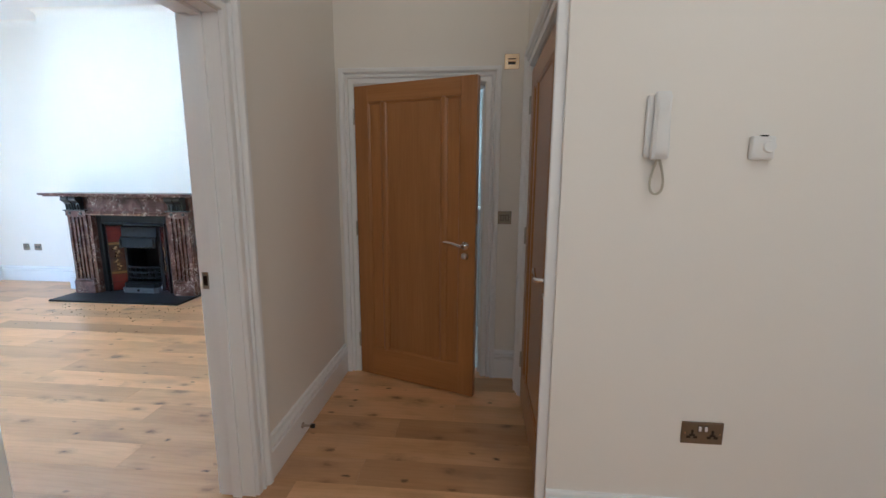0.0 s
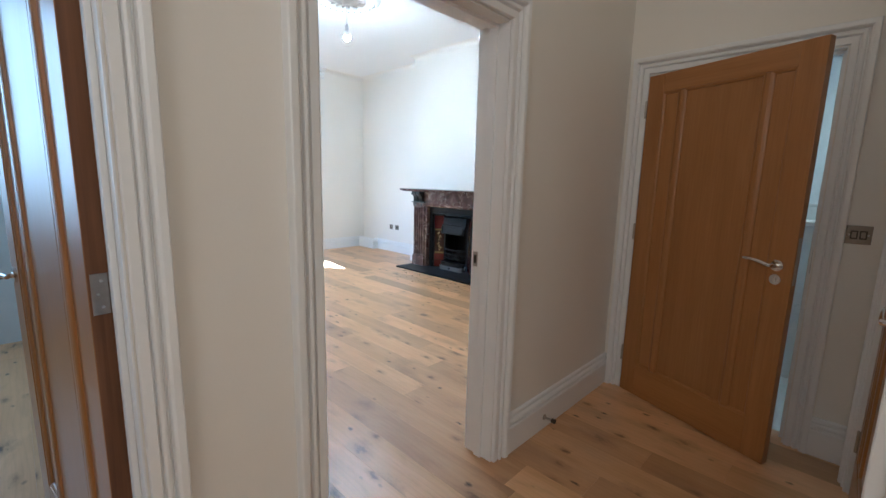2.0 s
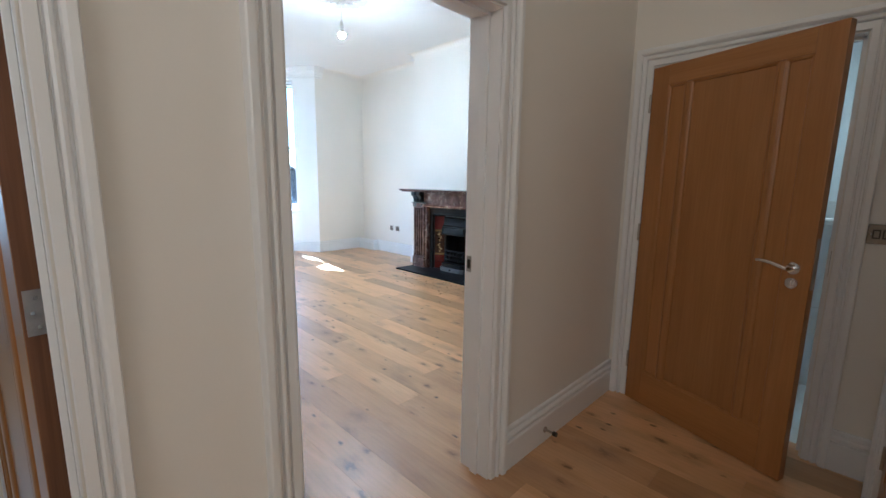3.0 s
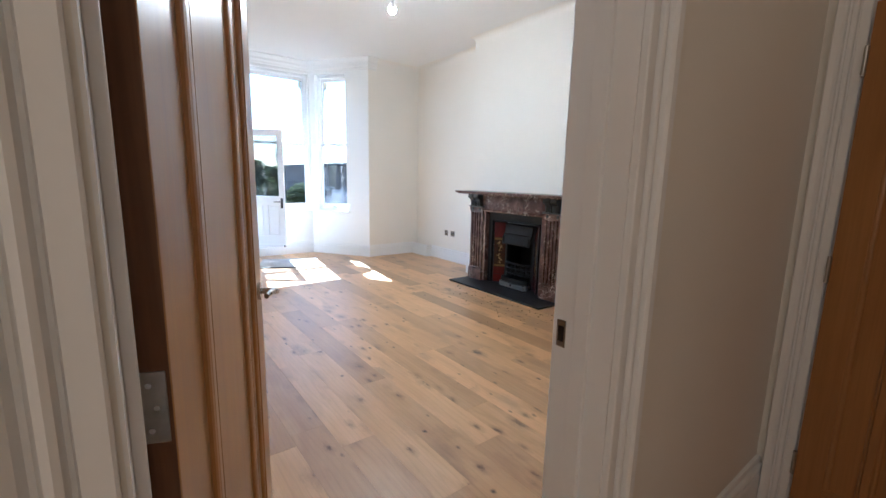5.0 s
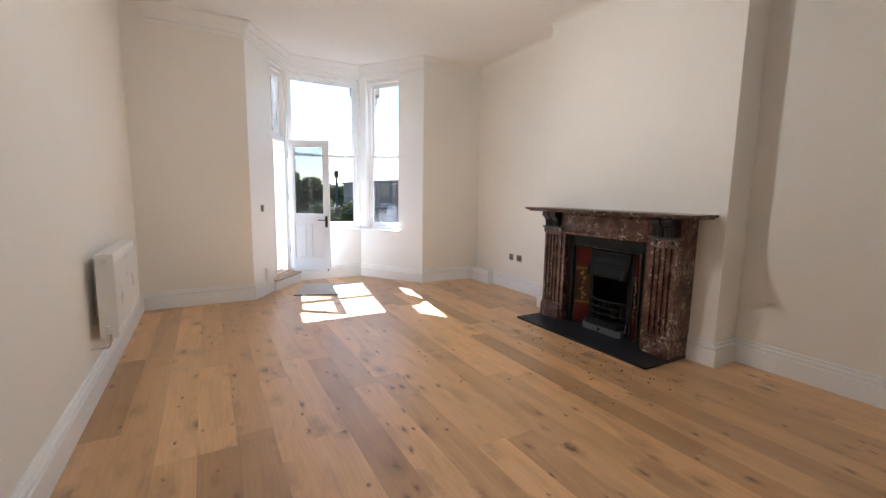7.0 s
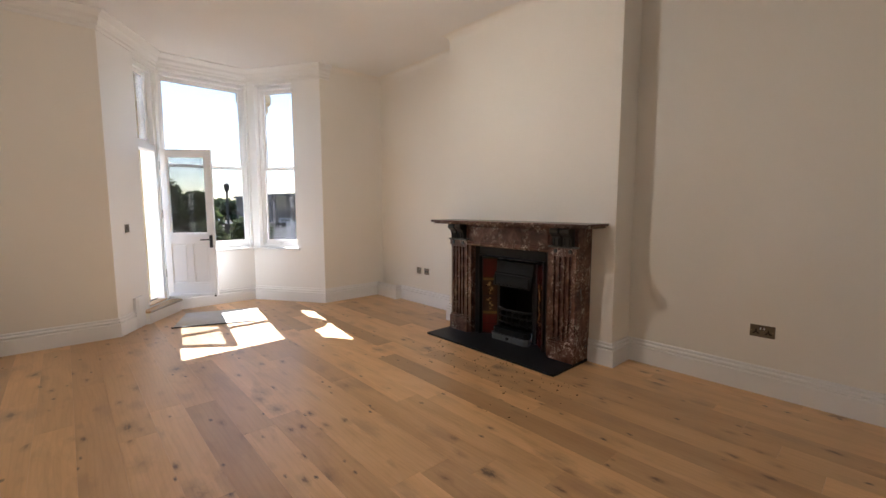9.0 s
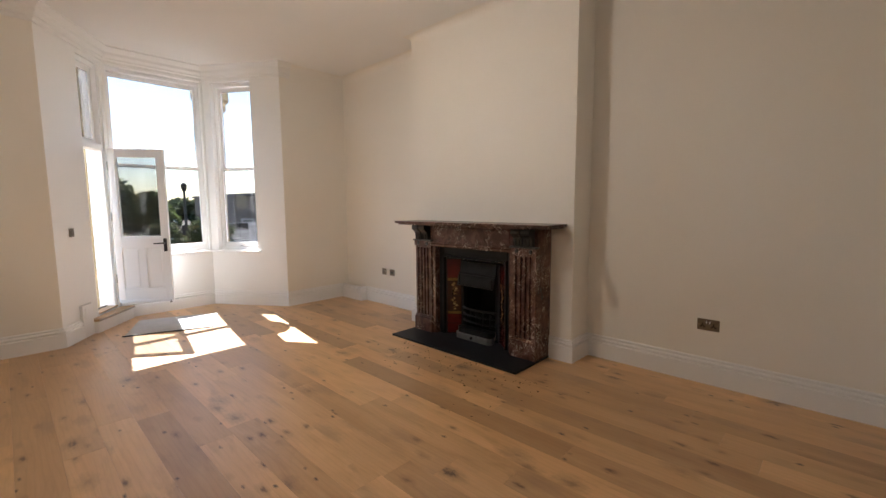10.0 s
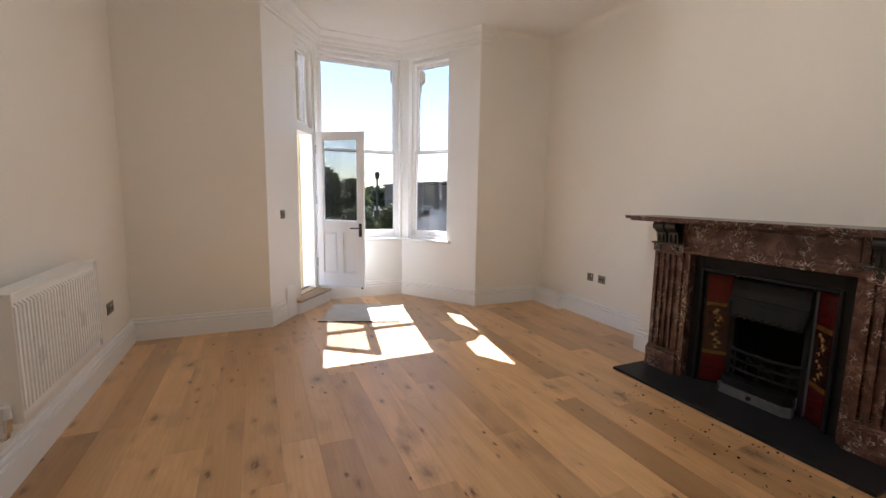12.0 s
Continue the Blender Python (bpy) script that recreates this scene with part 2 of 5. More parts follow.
WALL = surface("wall_paint", (0.85, 0.815, 0.75), (0.875, 0.842, 0.785), 0.75, 0, 1.3, 160, 0.08, 0.0008)
# wall paint whitened to mimic cool sky light on the bay's walls
BAY_SKYLIT = surface("skylit_bay_paint", (0.855, 0.85, 0.835), (0.88, 0.875, 0.86), 0.65, 0, 1.3, 160, 0.08, 0.0008)
CEIL = surface("ceiling_paint", (0.84, 0.83, 0.81), (0.87, 0.86, 0.84), 0.8, 0, 1.1, 150, 0.06, 0.0008)
GLOSS = surface("white_satin_paint", (0.86, 0.86, 0.86), (0.89, 0.89, 0.89), 0.36, 0, 3, 70, 0.05, 0.0006)
PLASTIC = surface("white_plastic", (0.78, 0.78, 0.77), (0.82, 0.82, 0.81), 0.35, 0, 9, 120, 0.02)
ENAMEL = surface("radiator_enamel", (0.86, 0.855, 0.84), (0.89, 0.885, 0.87), 0.3, 0, 4, 90, 0.02)
OAK_FLOOR = floor_oak("oak_floor")
OAK_DOOR = wood("oak_door", (0.33, 0.142, 0.03), (0.38, 0.172, 0.04), (0.42, 0.2, 0.053), 2, 0.36, 0, 0.08, 0.9)
OAK_RAIL = wood("oak_rail", (0.33, 0.142, 0.03), (0.38, 0.172, 0.04), (0.42, 0.2, 0.053), 0, 0.36, 0, 0.08, 0.9)
OAK_EDGE = wood("oak_edge", (0.1, 0.042, 0.018), (0.19, 0.085, 0.036), (0.26, 0.125, 0.055), 2, 0.5, 0, 0.05, 1.6)
OAK_STEP = wood("oak_step", (0.4, 0.25, 0.12), (0.52, 0.34, 0.18), (0.6, 0.42, 0.25), 0, 0.5, 0, 0.1)
MARBLE = marble("rouge_marble")
MARBLE_DARK = surface("dark_green_marble", (0.008, 0.009, 0.008), (0.022, 0.023, 0.021), 0.32, 0, 12, 60, 0.0)
IRON = surface("black_cast_iron", (0.005, 0.005, 0.0055), (0.013, 0.0135, 0.014), 0.5, 0.0, 14, 150, 0.3, 0.001)
STEEL_DULL = surface("polished_grate_iron", (0.008, 0.0085, 0.009), (0.018, 0.019, 0.02), 0.45, 0.1, 14, 150, 0.2, 0.001)
SLATE = surface("slate_hearth", (0.011, 0.012, 0.014), (0.022, 0.023, 0.026), 0.45, 0, 8, 60, 0.3, 0.0015)
SOOT = surface("soot", (0.006, 0.006, 0.006), (0.015, 0.014, 0.013), 0.9)
TILE_RED = surface("red_glazed_tile", (0.06, 0.005, 0.005), (0.1, 0.009, 0.008), 0.2, 0, 10, 40, 0.05)
TILE_BROWN = surface("brown_glazed_tile", (0.022, 0.008, 0.005), (0.042, 0.015, 0.009), 0.12, 0, 10, 40, 0.05)
TILE_GOLD = surface("gold_glazed_tile", (0.11, 0.055, 0.015), (0.18, 0.1, 0.03), 0.15, 0, 30, 60, 0.05)
PETAL = surface("cream_glaze", (0.26, 0.15, 0.06), (0.42, 0.28, 0.14), 0.15, 0, 30, 60, 0.05)
CHROME = surface("polished_chrome", (0.72, 0.72, 0.72), (0.8, 0.8, 0.8), 0.12, 1.0, 10, 60, 0.0, 0, 0.04)
BRUSHED = surface("brushed_steel", (0.38, 0.36, 0.34), (0.5, 0.48, 0.45), 0.32, 1.0, 10, 120, 0.05, 0.0005)
SATIN = surface("satin_steel", (0.5, 0.48, 0.46), (0.6, 0.58, 0.56), 0.26, 1.0, 10, 120, 0.03, 0.0005)
NICKEL = surface("black_nickel", (0.2, 0.17, 0.135), (0.27, 0.23, 0.185), 0.36, 1.0, 10, 120, 0.02)
BRASS = surface("pale_brass", (0.62, 0.48, 0.3), (0.75, 0.6, 0.4), 0.2, 1.0, 10, 120, 0.02)
BLACK = surface("black_plastic", (0.01, 0.01, 0.01), (0.02, 0.02, 0.02), 0.4, 0, 10, 80, 0.03)
MAT_GREY = surface("grey_mat", (0.5, 0.495, 0.485), (0.6, 0.595, 0.585), 0.85, 0, 6, 260, 0.5, 0.002)
STONE = surface("cream_stone", (0.46, 0.36, 0.2), (0.56, 0.46, 0.28), 0.8, 0, 4, 60, 0.3, 0.003)
RENDER = surface("pale_render", (0.6, 0.58, 0.54), (0.7, 0.68, 0.64), 0.85, 0, 2, 40, 0.3, 0.003)
# grey tint put into the panes to darken the bright outdoors
GLASS = glass_material("dimming_window_glass", (0.57, 0.55, 0.54))
GLASS_BLUE = glass_material("dimming_door_glass", (0.63, 0.64, 0.64))
BULB = glowing("lit_bulb", (1.0, 0.9, 0.76), 145)


for varnished in (OAK_DOOR, OAK_RAIL):
    bsdf = varnished.node_tree.nodes["Principled BSDF"]
    bsdf.inputs["Coat Weight"].default_value, bsdf.inputs["Coat Roughness"].default_value = 0.5, 0.3

for dull in (IRON, STEEL_DULL, SOOT, SLATE):
    dull.node_tree.nodes["Principled BSDF"].inputs["Specular IOR Level"].default_value = 0.2


# ---- building helpers ----
def part(name, bm, mat, parent=None, label="", smooth=False, recalc=True):
    if recalc:
        bmesh.ops.recalc_face_normals(bm, faces=bm.faces)
    me = bpy.data.meshes.new(name)
    bm.to_mesh(me)
    bm.free()
    me.materials.append(mat)
    if smooth:
        me.shade_smooth()
        me.set_sharp_from_angle(angle=radians(35))
    ob = new(name, me)
    if parent is not None:
        ob.parent = parent
        ob.matrix_parent_inverse = Matrix.Identity(4)
    if label:
        ob["label"] = label
    return ob


def empty(name, m, label, category, group="", kind=""):
    ob = new(name)
    ob.empty_display_size = 0.05
    ob.matrix_world = m
    return tagged(ob, label, category, group, kind)


def box(bm, x0, x1, y0, y1, z0, z1, bevel=0.0):
    r = bmesh.ops.create_cube(bm, size=1.0, matrix=Matrix.LocRotScale(((x0 + x1) / 2, (y0 + y1) / 2, (z0 + z1) / 2), None, (abs(x1 - x0), abs(y1 - y0), abs(z1 - z0))))
    if bevel:
        es = {e for v in r["verts"] for e in v.link_edges}
        bmesh.ops.bevel(bm, geom=list(es), offset=bevel, segments=2, affect="EDGES", profile=0.5)
    return bm


def boxed(*a, bevel=0.0):
    return box(bmesh.new(), *a, bevel=bevel)


def cyl(bm, p, q, r, seg=16, r2=None):
    p, q = Vector(p), Vector(q)
    rot = (q - p).to_track_quat("Z", "Y").to_matrix().to_4x4()
    bmesh.ops.create_cone(bm, cap_ends=True, segments=seg, radius1=r, radius2=r if r2 is None else r2, depth=(q - p).length, matrix=Matrix.Translation((p + q) / 2) @ rot)
    return bm


def tube(bm, pts, r, seg=10, scale=(1, 1)):
    """A round bar through points, with caps."""
    pts = [Vector(p) for p in pts]
    rings = []
    up = Vector((0, 0, 1))
    for i, p in enumerate(pts):
        t = (pts[min(i + 1, len(pts) - 1)] - pts[max(i - 1, 0)]).normalized()
        a = t.cross(up)
        if a.length < 0.01:
            a = t.cross(Vector((0, 1, 0)))
        a.normalize()
        b = a.cross(t)
        rr = r[i] if isinstance(r, (list, tuple)) else r
        rings.append([bm.verts.new(p + rr * (scale[0] * math.cos(2 * math.pi * k / seg) * a + scale[1] * math.sin(2 * math.pi * k / seg) * b)) for k in range(seg)])
    for u, v in zip(rings, rings[1:]):
        for k in range(seg):
            bm.faces.new((u[k], u[(k + 1) % seg], v[(k + 1) % seg], v[k]))
    bm.faces.new(rings[0][::-1])
    bm.faces.new(rings[-1])
    return bm


def lathe(bm, profile, seg=24, centre=(0, 0)):
    """A turned shape about z from (radius, z) pairs."""
    rings = []
    for r, z in profile:
        rings.append([bm.verts.new((centre[0] + max(r, 0.0005) * math.cos(2 * math.pi * k / seg), centre[1] + max(r, 0.0005) * math.sin(2 * math.pi * k / seg), z)) for k in range(seg)])
    for u, v in zip(rings, rings[1:]):
        for k in range(seg):
            bm.faces.new((u[k], u[(k + 1) % seg], v[(k + 1) % seg], v[k]))
    bm.faces.new(rings[0][::-1])
    bm.faces.new(rings[-1])
    return bm


def prism(bm, poly, z0, z1):
    lo = [bm.verts.new((x, y, z0)) for x, y in poly]
    hi = [bm.verts.new((x, y, z1)) for x, y in poly]
    n = len(poly)
    bm.faces.new(lo[::-1])
    bm.faces.new(hi)
    for i in range(n):
        bm.faces.new((lo[i], lo[(i + 1) % n], hi[(i + 1) % n], hi[i]))
    return bm


def sweep(bm, path, profile, normal, caps=True):
    """A moulding: profile (sideways, along the normal) carried along a flat path with mitred corners."""
    normal = Vector(normal).normalized()
    pts = [Vector(p) for p in path]
    rings = []
    for i, p in enumerate(pts):
        d0 = (p - pts[i - 1]).normalized() if i else (pts[1] - p).normalized()
        d1 = (pts[i + 1] - p).normalized() if i < len(pts) - 1 else d0
        s0, s1 = normal.cross(d0), normal.cross(d1)
        s = (s0 + s1).normalized()
        s /= max(s.dot(s0), 0.2)
        rings.append([bm.verts.new(p + a * s + b * normal) for a, b in profile])
    n = len(profile)
    for u, v in zip(rings, rings[1:]):
        for k in range(n):
            bm.faces.new((u[k], u[(k + 1) % n], v[(k + 1) % n], v[k]))
    if caps:
        bm.faces.new(rings[0][::-1])
        bm.faces.new(rings[-1])
    return bm


def wall(name, p0, p1, thick, z0, z1, holes=(), mat=None, ends=(0.0, 0.0), label="cream painted plaster wall"):
    """A wall whose face runs from p0 to p1 with the room on its left; holes are (from, to, bottom, top) along it. ends: how far the back runs on."""
    p0, p1 = Vector((*p0, 0)), Vector((*p1, 0))
    length = (p1 - p0).length
    d = (p1 - p0) / length
    out = d.cross(Vector((0, 0, 1)))
    ss = sorted({0.0, length, *[h[0] for h in holes], *[h[1] for h in holes]})
    zs = sorted({z0, z1, *[h[2] for h in holes], *[h[3] for h in holes]})
    ss, zs = [s for s in ss if 0 <= s <= length], [z for z in zs if z0 <= z <= z1]
    bm = bmesh.new()
    cache = {}

    def vert(i, j, back):
        key = (i, j, back)
        if key not in cache:
            s = ss[i]
            if back and i == 0:
                s -= ends[0]
            if back and i == len(ss) - 1:
                s += ends[1]
            cache[key] = bm.verts.new(p0 + d * s + out * (thick if back else 0) + Vector((0, 0, zs[j])))
        return cache[key]

    def solid(i, j):
        if not (0 <= i < len(ss) - 1 and 0 <= j < len(zs) - 1):
            return False
        s, z = (ss[i] + ss[i + 1]) / 2, (zs[j] + zs[j + 1]) / 2
        return not any(h[0] < s < h[1] and h[2] < z < h[3] for h in holes)

    for i in range(len(ss) - 1):
        for j in range(len(zs) - 1):
            if not solid(i, j):
                continue
            bm.faces.new([vert(*q, False) for q in ((i, j), (i + 1, j), (i + 1, j + 1), (i, j + 1))])
            bm.faces.new([vert(*q, True) for q in ((i, j), (i, j + 1), (i + 1, j + 1), (i + 1, j))])
            for (di, dj), (a, b) in (((-1, 0), ((i, j), (i, j + 1))), ((1, 0), ((i + 1, j), (i + 1, j + 1))), ((0, -1), ((i, j), (i + 1, j))), ((0, 1), ((i, j + 1), (i + 1, j + 1)))):
                if not solid(i + di, j + dj):
                    bm.faces.new((vert(*a, False), vert(*b, False), vert(*b, True), vert(*a, True)))
    return tagged(part(name, bm, mat or WALL), label, "wall", kind="structure")


# ---- large structure ----
CEILING = 3.25
TH = 0.2
# corners of the sitting room, inner faces
EAST, NORTH, SOUTH, WEST = -1.155, 5.16, 0.70, -6.965
BREAST_Y, BREAST_L, BREAST_R = 4.85, -5.11, -3.115
BAY_S, BAY_N = Vector((WEST, 1.855)), Vector((WEST, 4.18))
BAY_SI, BAY_NI = Vector((-7.91, 2.47)), Vector((-7.91, 3.545))
FIRE_L, FIRE_R, FIRE_TOP = -4.4, -3.74, 0.8
side_len = (BAY_SI - BAY_S).length
north_len = (BAY_NI - BAY_N).length

OUTLINE = [(2.0, -2.8), (2.0, 5.4), (-7.165, 5.4), (-7.165, 4.29), (-8.11, 3.65), (-8.11, 2.46), (-7.165, 1.745), (-7.165, -2.8)]
tagged(part("floor", prism(bmesh.new(), OUTLINE, -0.2, -0.016), SOOT), "subfloor under the oak boards", "floor", kind="structure")
tagged(part("ceiling", prism(bmesh.new(), OUTLINE, CEILING, CEILING + 0.2), CEIL), "smooth white painted ceiling", "ceiling", kind="structure")

# sitting room
wall("wall_east", (EAST, SOUTH), (EAST, NORTH), 0.155, 0, CEILING, [(0.85 - SOUTH, 1.727 - SOUTH, 0, 2.0)])
wall("wall_north_1", (EAST, NORTH), (BREAST_R, NORTH), TH, 0, CEILING)
wall("wall_breast", (BREAST_R, BREAST_Y), (BREAST_L, BREAST_Y), 0.31, 0, CEILING, [(BREAST_R - FIRE_R, BREAST_R - FIRE_L, 0, FIRE_TOP)])
wall("wall_north_2", (BREAST_L, NORTH), (WEST, NORTH), TH, 0, CEILING, ends=(0, TH))
wall("wall_west_1", (WEST, NORTH), BAY_N, TH, 0, CEILING)
wall("wall_bay_north", BAY_N, BAY_NI, TH, 0, CEILING, [(0.43, 1.03, 0.76, 3.05)], BAY_SKYLIT, (0, 0.07))
wall("wall_bay_front", BAY_NI, BAY_SI, TH, 0, CEILING, [(0.03, 1.055, 0.76, 3.06)], BAY_SKYLIT, (0.07, 0.07))
wall("wall_bay_south", BAY_SI, BAY_S, TH, 0, CEILING, [(0.07, side_len - 0.62, 0.17, 3.02)], BAY_SKYLIT, (0.07, 0))
wall("wall_west_2", BAY_S, (WEST, SOUTH), TH, 0, CEILING, ends=(0, TH))
wall("wall_south", (WEST, SOUTH), (EAST, SOUTH), 0.3, 0, CEILING)

# hall
HW, HE, HN, HI = -1.0, 0.25, 2.99, 1.65
wall("wall_hall_end", (HE, HN), (HW, HN), 0.12, 0, CEILING, [(HE + 0.01, HE + 0.87, 0, 2.0)])
wall("wall_hall_east", (HE, HI), (HE, HN), 0.12, 0, CEILING, [(1.775 - HI, 2.72 - HI, 0, 2.03)], ends=(0, 0.12))
wall("wall_hall_intercom", (1.7, HI), (HE + 0.12, HI), 0.12, 0, CEILING)
wall("wall_hall_far_east", (1.7, -1.5), (1.7, HI), 0.12, 0, CEILING)
wall("wall_hall_south", (HW, -1.5), (1.7, -1.5), 0.12, 0, CEILING)
wall("wall_hall_west", (HW, SOUTH), (HW, -1.5), 0.155, 0, CEILING, [(SOUTH - 0.382, SOUTH + 0.49, 0, 2.0)])
wall("wall_cupboard", (1.3, HI + 0.12), (1.3, HN + 0.12), 0.1, 0, CEILING)

# bathroom behind the hall's end door, and the side room
BATH = surface("bathroom_paint", (0.72, 0.75, 0.76), (0.78, 0.8, 0.81), 0.5)
wall("wall_bathroom_west", (-0.98, 5.0), (-0.98, HN + 0.12), 0.1, 0, CEILING, mat=BATH)
wall("wall_bathroom_north", (0.8, 5.0), (-0.98, 5.0), 0.1, 0, CEILING, mat=BATH)
wall("wall_bathroom_east", (0.8, HN + 0.12), (0.8, 5.0), 0.1, 0, CEILING, mat=BATH)
wall("wall_side_room_west", (-4.5, 0.4), (-4.5, -2.6), 0.1, 0, CEILING, mat=BATH)
wall("wall_side_room_south", (-4.5, -2.6), (-1.18, -2.6), 0.1, 0, CEILING, mat=BATH)
wall("wall_side_room_north", (-1.18, 0.4), (-4.5, 0.4), 0.001, 0, CEILING, mat=BATH)
wall("wall_side_room_east", (-1.18, -2.6), (-1.18, -1.5), 0.1, 0, CEILING, mat=BATH)

# ---- mouldings ----
SKIRT = [(0, 0), (0.03, 0), (0.03, 0.134), (0.027, 0.139), (0.014, 0.142), (0.014, 0.149), (0.026, 0.153), (0.028, 0.161), (0.024, 0.17), (0.011, 0.175), (0.011, 0.182), (0.016, 0.185), (0.016, 0.193), (0.012, 0.2), (0, 0.2)]
ARCHI = [(0, 0), (0, 0.014), (0.003, 0.017), (0.027, 0.018), (0.03, 0.009), (0.034, 0.009), (0.037, 0.023), (0.043, 0.026), (0.05, 0.024), (0.055, 0.014), (0.06, 0.014), (0.064, 0.03), (0.072, 0.036), (0.09, 0.037), (0.094, 0.033), (0.094, 0)]


def skirting(points, label="white painted moulded skirting board"):
    bm = sweep(bmesh.new(), [(x, y, 0) for x, y in points], SKIRT, (0, 0, 1))
    return tagged(part("baseboard", bm, GLOSS), label, "skirting", kind="structure")


def lerp(a, b, s):
    a, b = Vector(a), Vector(b)
    return tuple(a + (b - a).normalized() * s)


skirting([(EAST, 1.822), (EAST, NORTH), (BREAST_R, NORTH), (BREAST_R, BREAST_Y), (-3.32, BREAST_Y)])
skirting([(-4.82, BREAST_Y), (BREAST_L, BREAST_Y), (BREAST_L, NORTH), (-6.49, NORTH), (-6.49, NORTH - 0.1), (WEST, NORTH - 0.1), (WEST, BAY_N.y), tuple(BAY_NI), tuple(BAY_SI)])
skirting([lerp(BAY_SI, BAY_S, side_len - 0.45), tuple(BAY_S), (WEST, SOUTH), (EAST, SOUTH), (EAST, 0.75)])
skirting([(HW, HN), (HW, 1.822)])
skirting([(HW, 0.75), (HW, 0.467)])
skirting([(HW, -0.59), (HW, -1.5), (1.7, -1.5), (1.7, HI), (HE, HI)])
skirting([(HE, 2.82), (HE, HN), (0.085, HN)])


def architrave(path, normal, wide=1.0):
    bm = sweep(bmesh.new(), path, [(a * wide, b) for a, b in ARCHI], normal)
    return tagged(part("trim", bm, GLOSS), "white painted moulded door architrave", "architrave", kind="structure")


# paths turn so that the moulding lies outside the opening
def frame_path(axis, at, a0, a1, top):
    pts = [(a0, 0), (a0, top), (a1, top), (a1, 0)]
    return [(at, a, z) if axis == "x" else (a, at, z) for a, z in pts]


architrave(frame_path("x", HW, 0.845, 1.732, 2.005), (1, 0, 0))
architrave(frame_path("x", EAST, 1.732, 0.845, 2.005), (-1, 0, 0))
architrave(frame_path("x", HW, -0.495, 0.387, 2.005), (1, 0, 0), 0.82)
architrave(frame_path("y", HN, -0.005, -0.875, 2.005)[::-1], (0, -1, 0))
architrave(frame_path("x", HE, 2.725, 1.77, 2.035), (-1, 0, 0))


def lining(name, x0, x1, y0, y1, z, stop):
    """Door lining on the reveal: two sides and a head, with planted stops."""
    e = empty(name, pose(0, 0, 0), "white painted timber door lining", "door frame", kind="structure")
    t = 0.004
    along_y = (y1 - y0) > (x1 - x0)
    for a in (0, 1):
        if along_y:
            yy = (y0, y0 + t) if a == 0 else (y1 - t, y1)
            part("jamb", boxed(x0 - 0.003, x1 + 0.003, *yy, 0, z), GLOSS, e)
            ys = (y0 + t, y0 + t + 0.014) if a == 0 else (y1 - t - 0.014, y1 - t)
            part("door_stop", boxed(stop, stop + 0.04, *ys, 0, z - t, bevel=0.002), GLOSS, e)
        else:
            xx = (x0, x0 + t) if a == 0 else (x1 - t, x1)
            part("jamb", boxed(*xx, y0 - 0.003, y1 + 0.003, 0, z), GLOSS, e)
            xs = (x0 + t, x0 + t + 0.014) if a == 0 else (x1 - t - 0.014, x1 - t)
            part("door_stop", boxed(*xs, stop, stop + 0.04, 0, z - t, bevel=0.002), GLOSS, e)
    if along_y:
        part("head", boxed(x0 - 0.003, x1 + 0.003, y0 + t, y1 - t, z - t, z), GLOSS, e)
        part("door_stop", boxed(stop, stop + 0.04, y0 + t, y1 - t, z - t - 0.014, z - t, bevel=0.002), GLOSS, e)
    else:
        part("head", boxed(x0 + t, x1 - t, y0 - 0.003, y1 + 0.003, z - t, z), GLOSS, e)
        part("door_stop", boxed(x0 + t, x1 - t, stop, stop + 0.04, z - t - 0.014, z - t, bevel=0.002), GLOSS, e)
    return e


lining("door_frame_1", EAST, HW, 0.85, 1.727, 2.0, EAST + 0.06)
lining("door_frame_2", EAST, HW, -0.49, 0.382, 2.0, EAST + 0.06)
lining("door_frame_3", -0.87, -0.01, HN, HN + 0.12, 2.0, HN + 0.05)
lining("door_frame_4", HE, HE + 0.12, 1.775, 2.72, 2.03, HE + 0.05)

# cornice round the bay, with short returns on to the flat walls
CORN = [(0, 0), (0.012, 0), (0.012, 0.03), (0.03, 0.045), (0.03, 0.06), (0.05, 0.09), (0.055, 0.12), (0.085, 0.15), (0.1, 0.165), (0.1, 0.18), (0, 0.18)]
bm = sweep(bmesh.new(), [(x, y, CEILING - 0.18) for x, y in ((WEST, BAY_N.y + 0.14), tuple(BAY_N), tuple(BAY_NI), tuple(BAY_SI), tuple(BAY_S), (WEST, BAY_S.y - 0.95))], CORN, (0, 0, 1))
tagged(part("cornice", bm, CEIL), "white plaster cornice round the bay ceiling", "cornice", kind="structure")
# soft plaster cove between walls and ceiling
COVE = [(0.0, 0.0)] + [(0.07 - 0.07 * math.cos(k * math.pi / 16), 0.07 * math.sin(k * math.pi / 16)) for k in range(1, 9)] + [(0.0, 0.07)]
for pts in ([(EAST, SOUTH), (EAST, NORTH), (BREAST_R, NORTH), (BREAST_R, BREAST_Y), (BREAST_L, BREAST_Y), (BREAST_L, NORTH), (WEST, NORTH), (WEST, BAY_N.y + 0.14)], [(WEST, BAY_S.y - 0.95), (WEST, SOUTH), (EAST, SOUTH)]):
    bm = sweep(bmesh.new(), [(x, y, CEILING - 0.07) for x, y in pts], COVE, (0, 0, 1))
    tagged(part("cove", bm, WALL, smooth=True), "plain plaster cove between wall and ceiling", "cove", kind="structure")


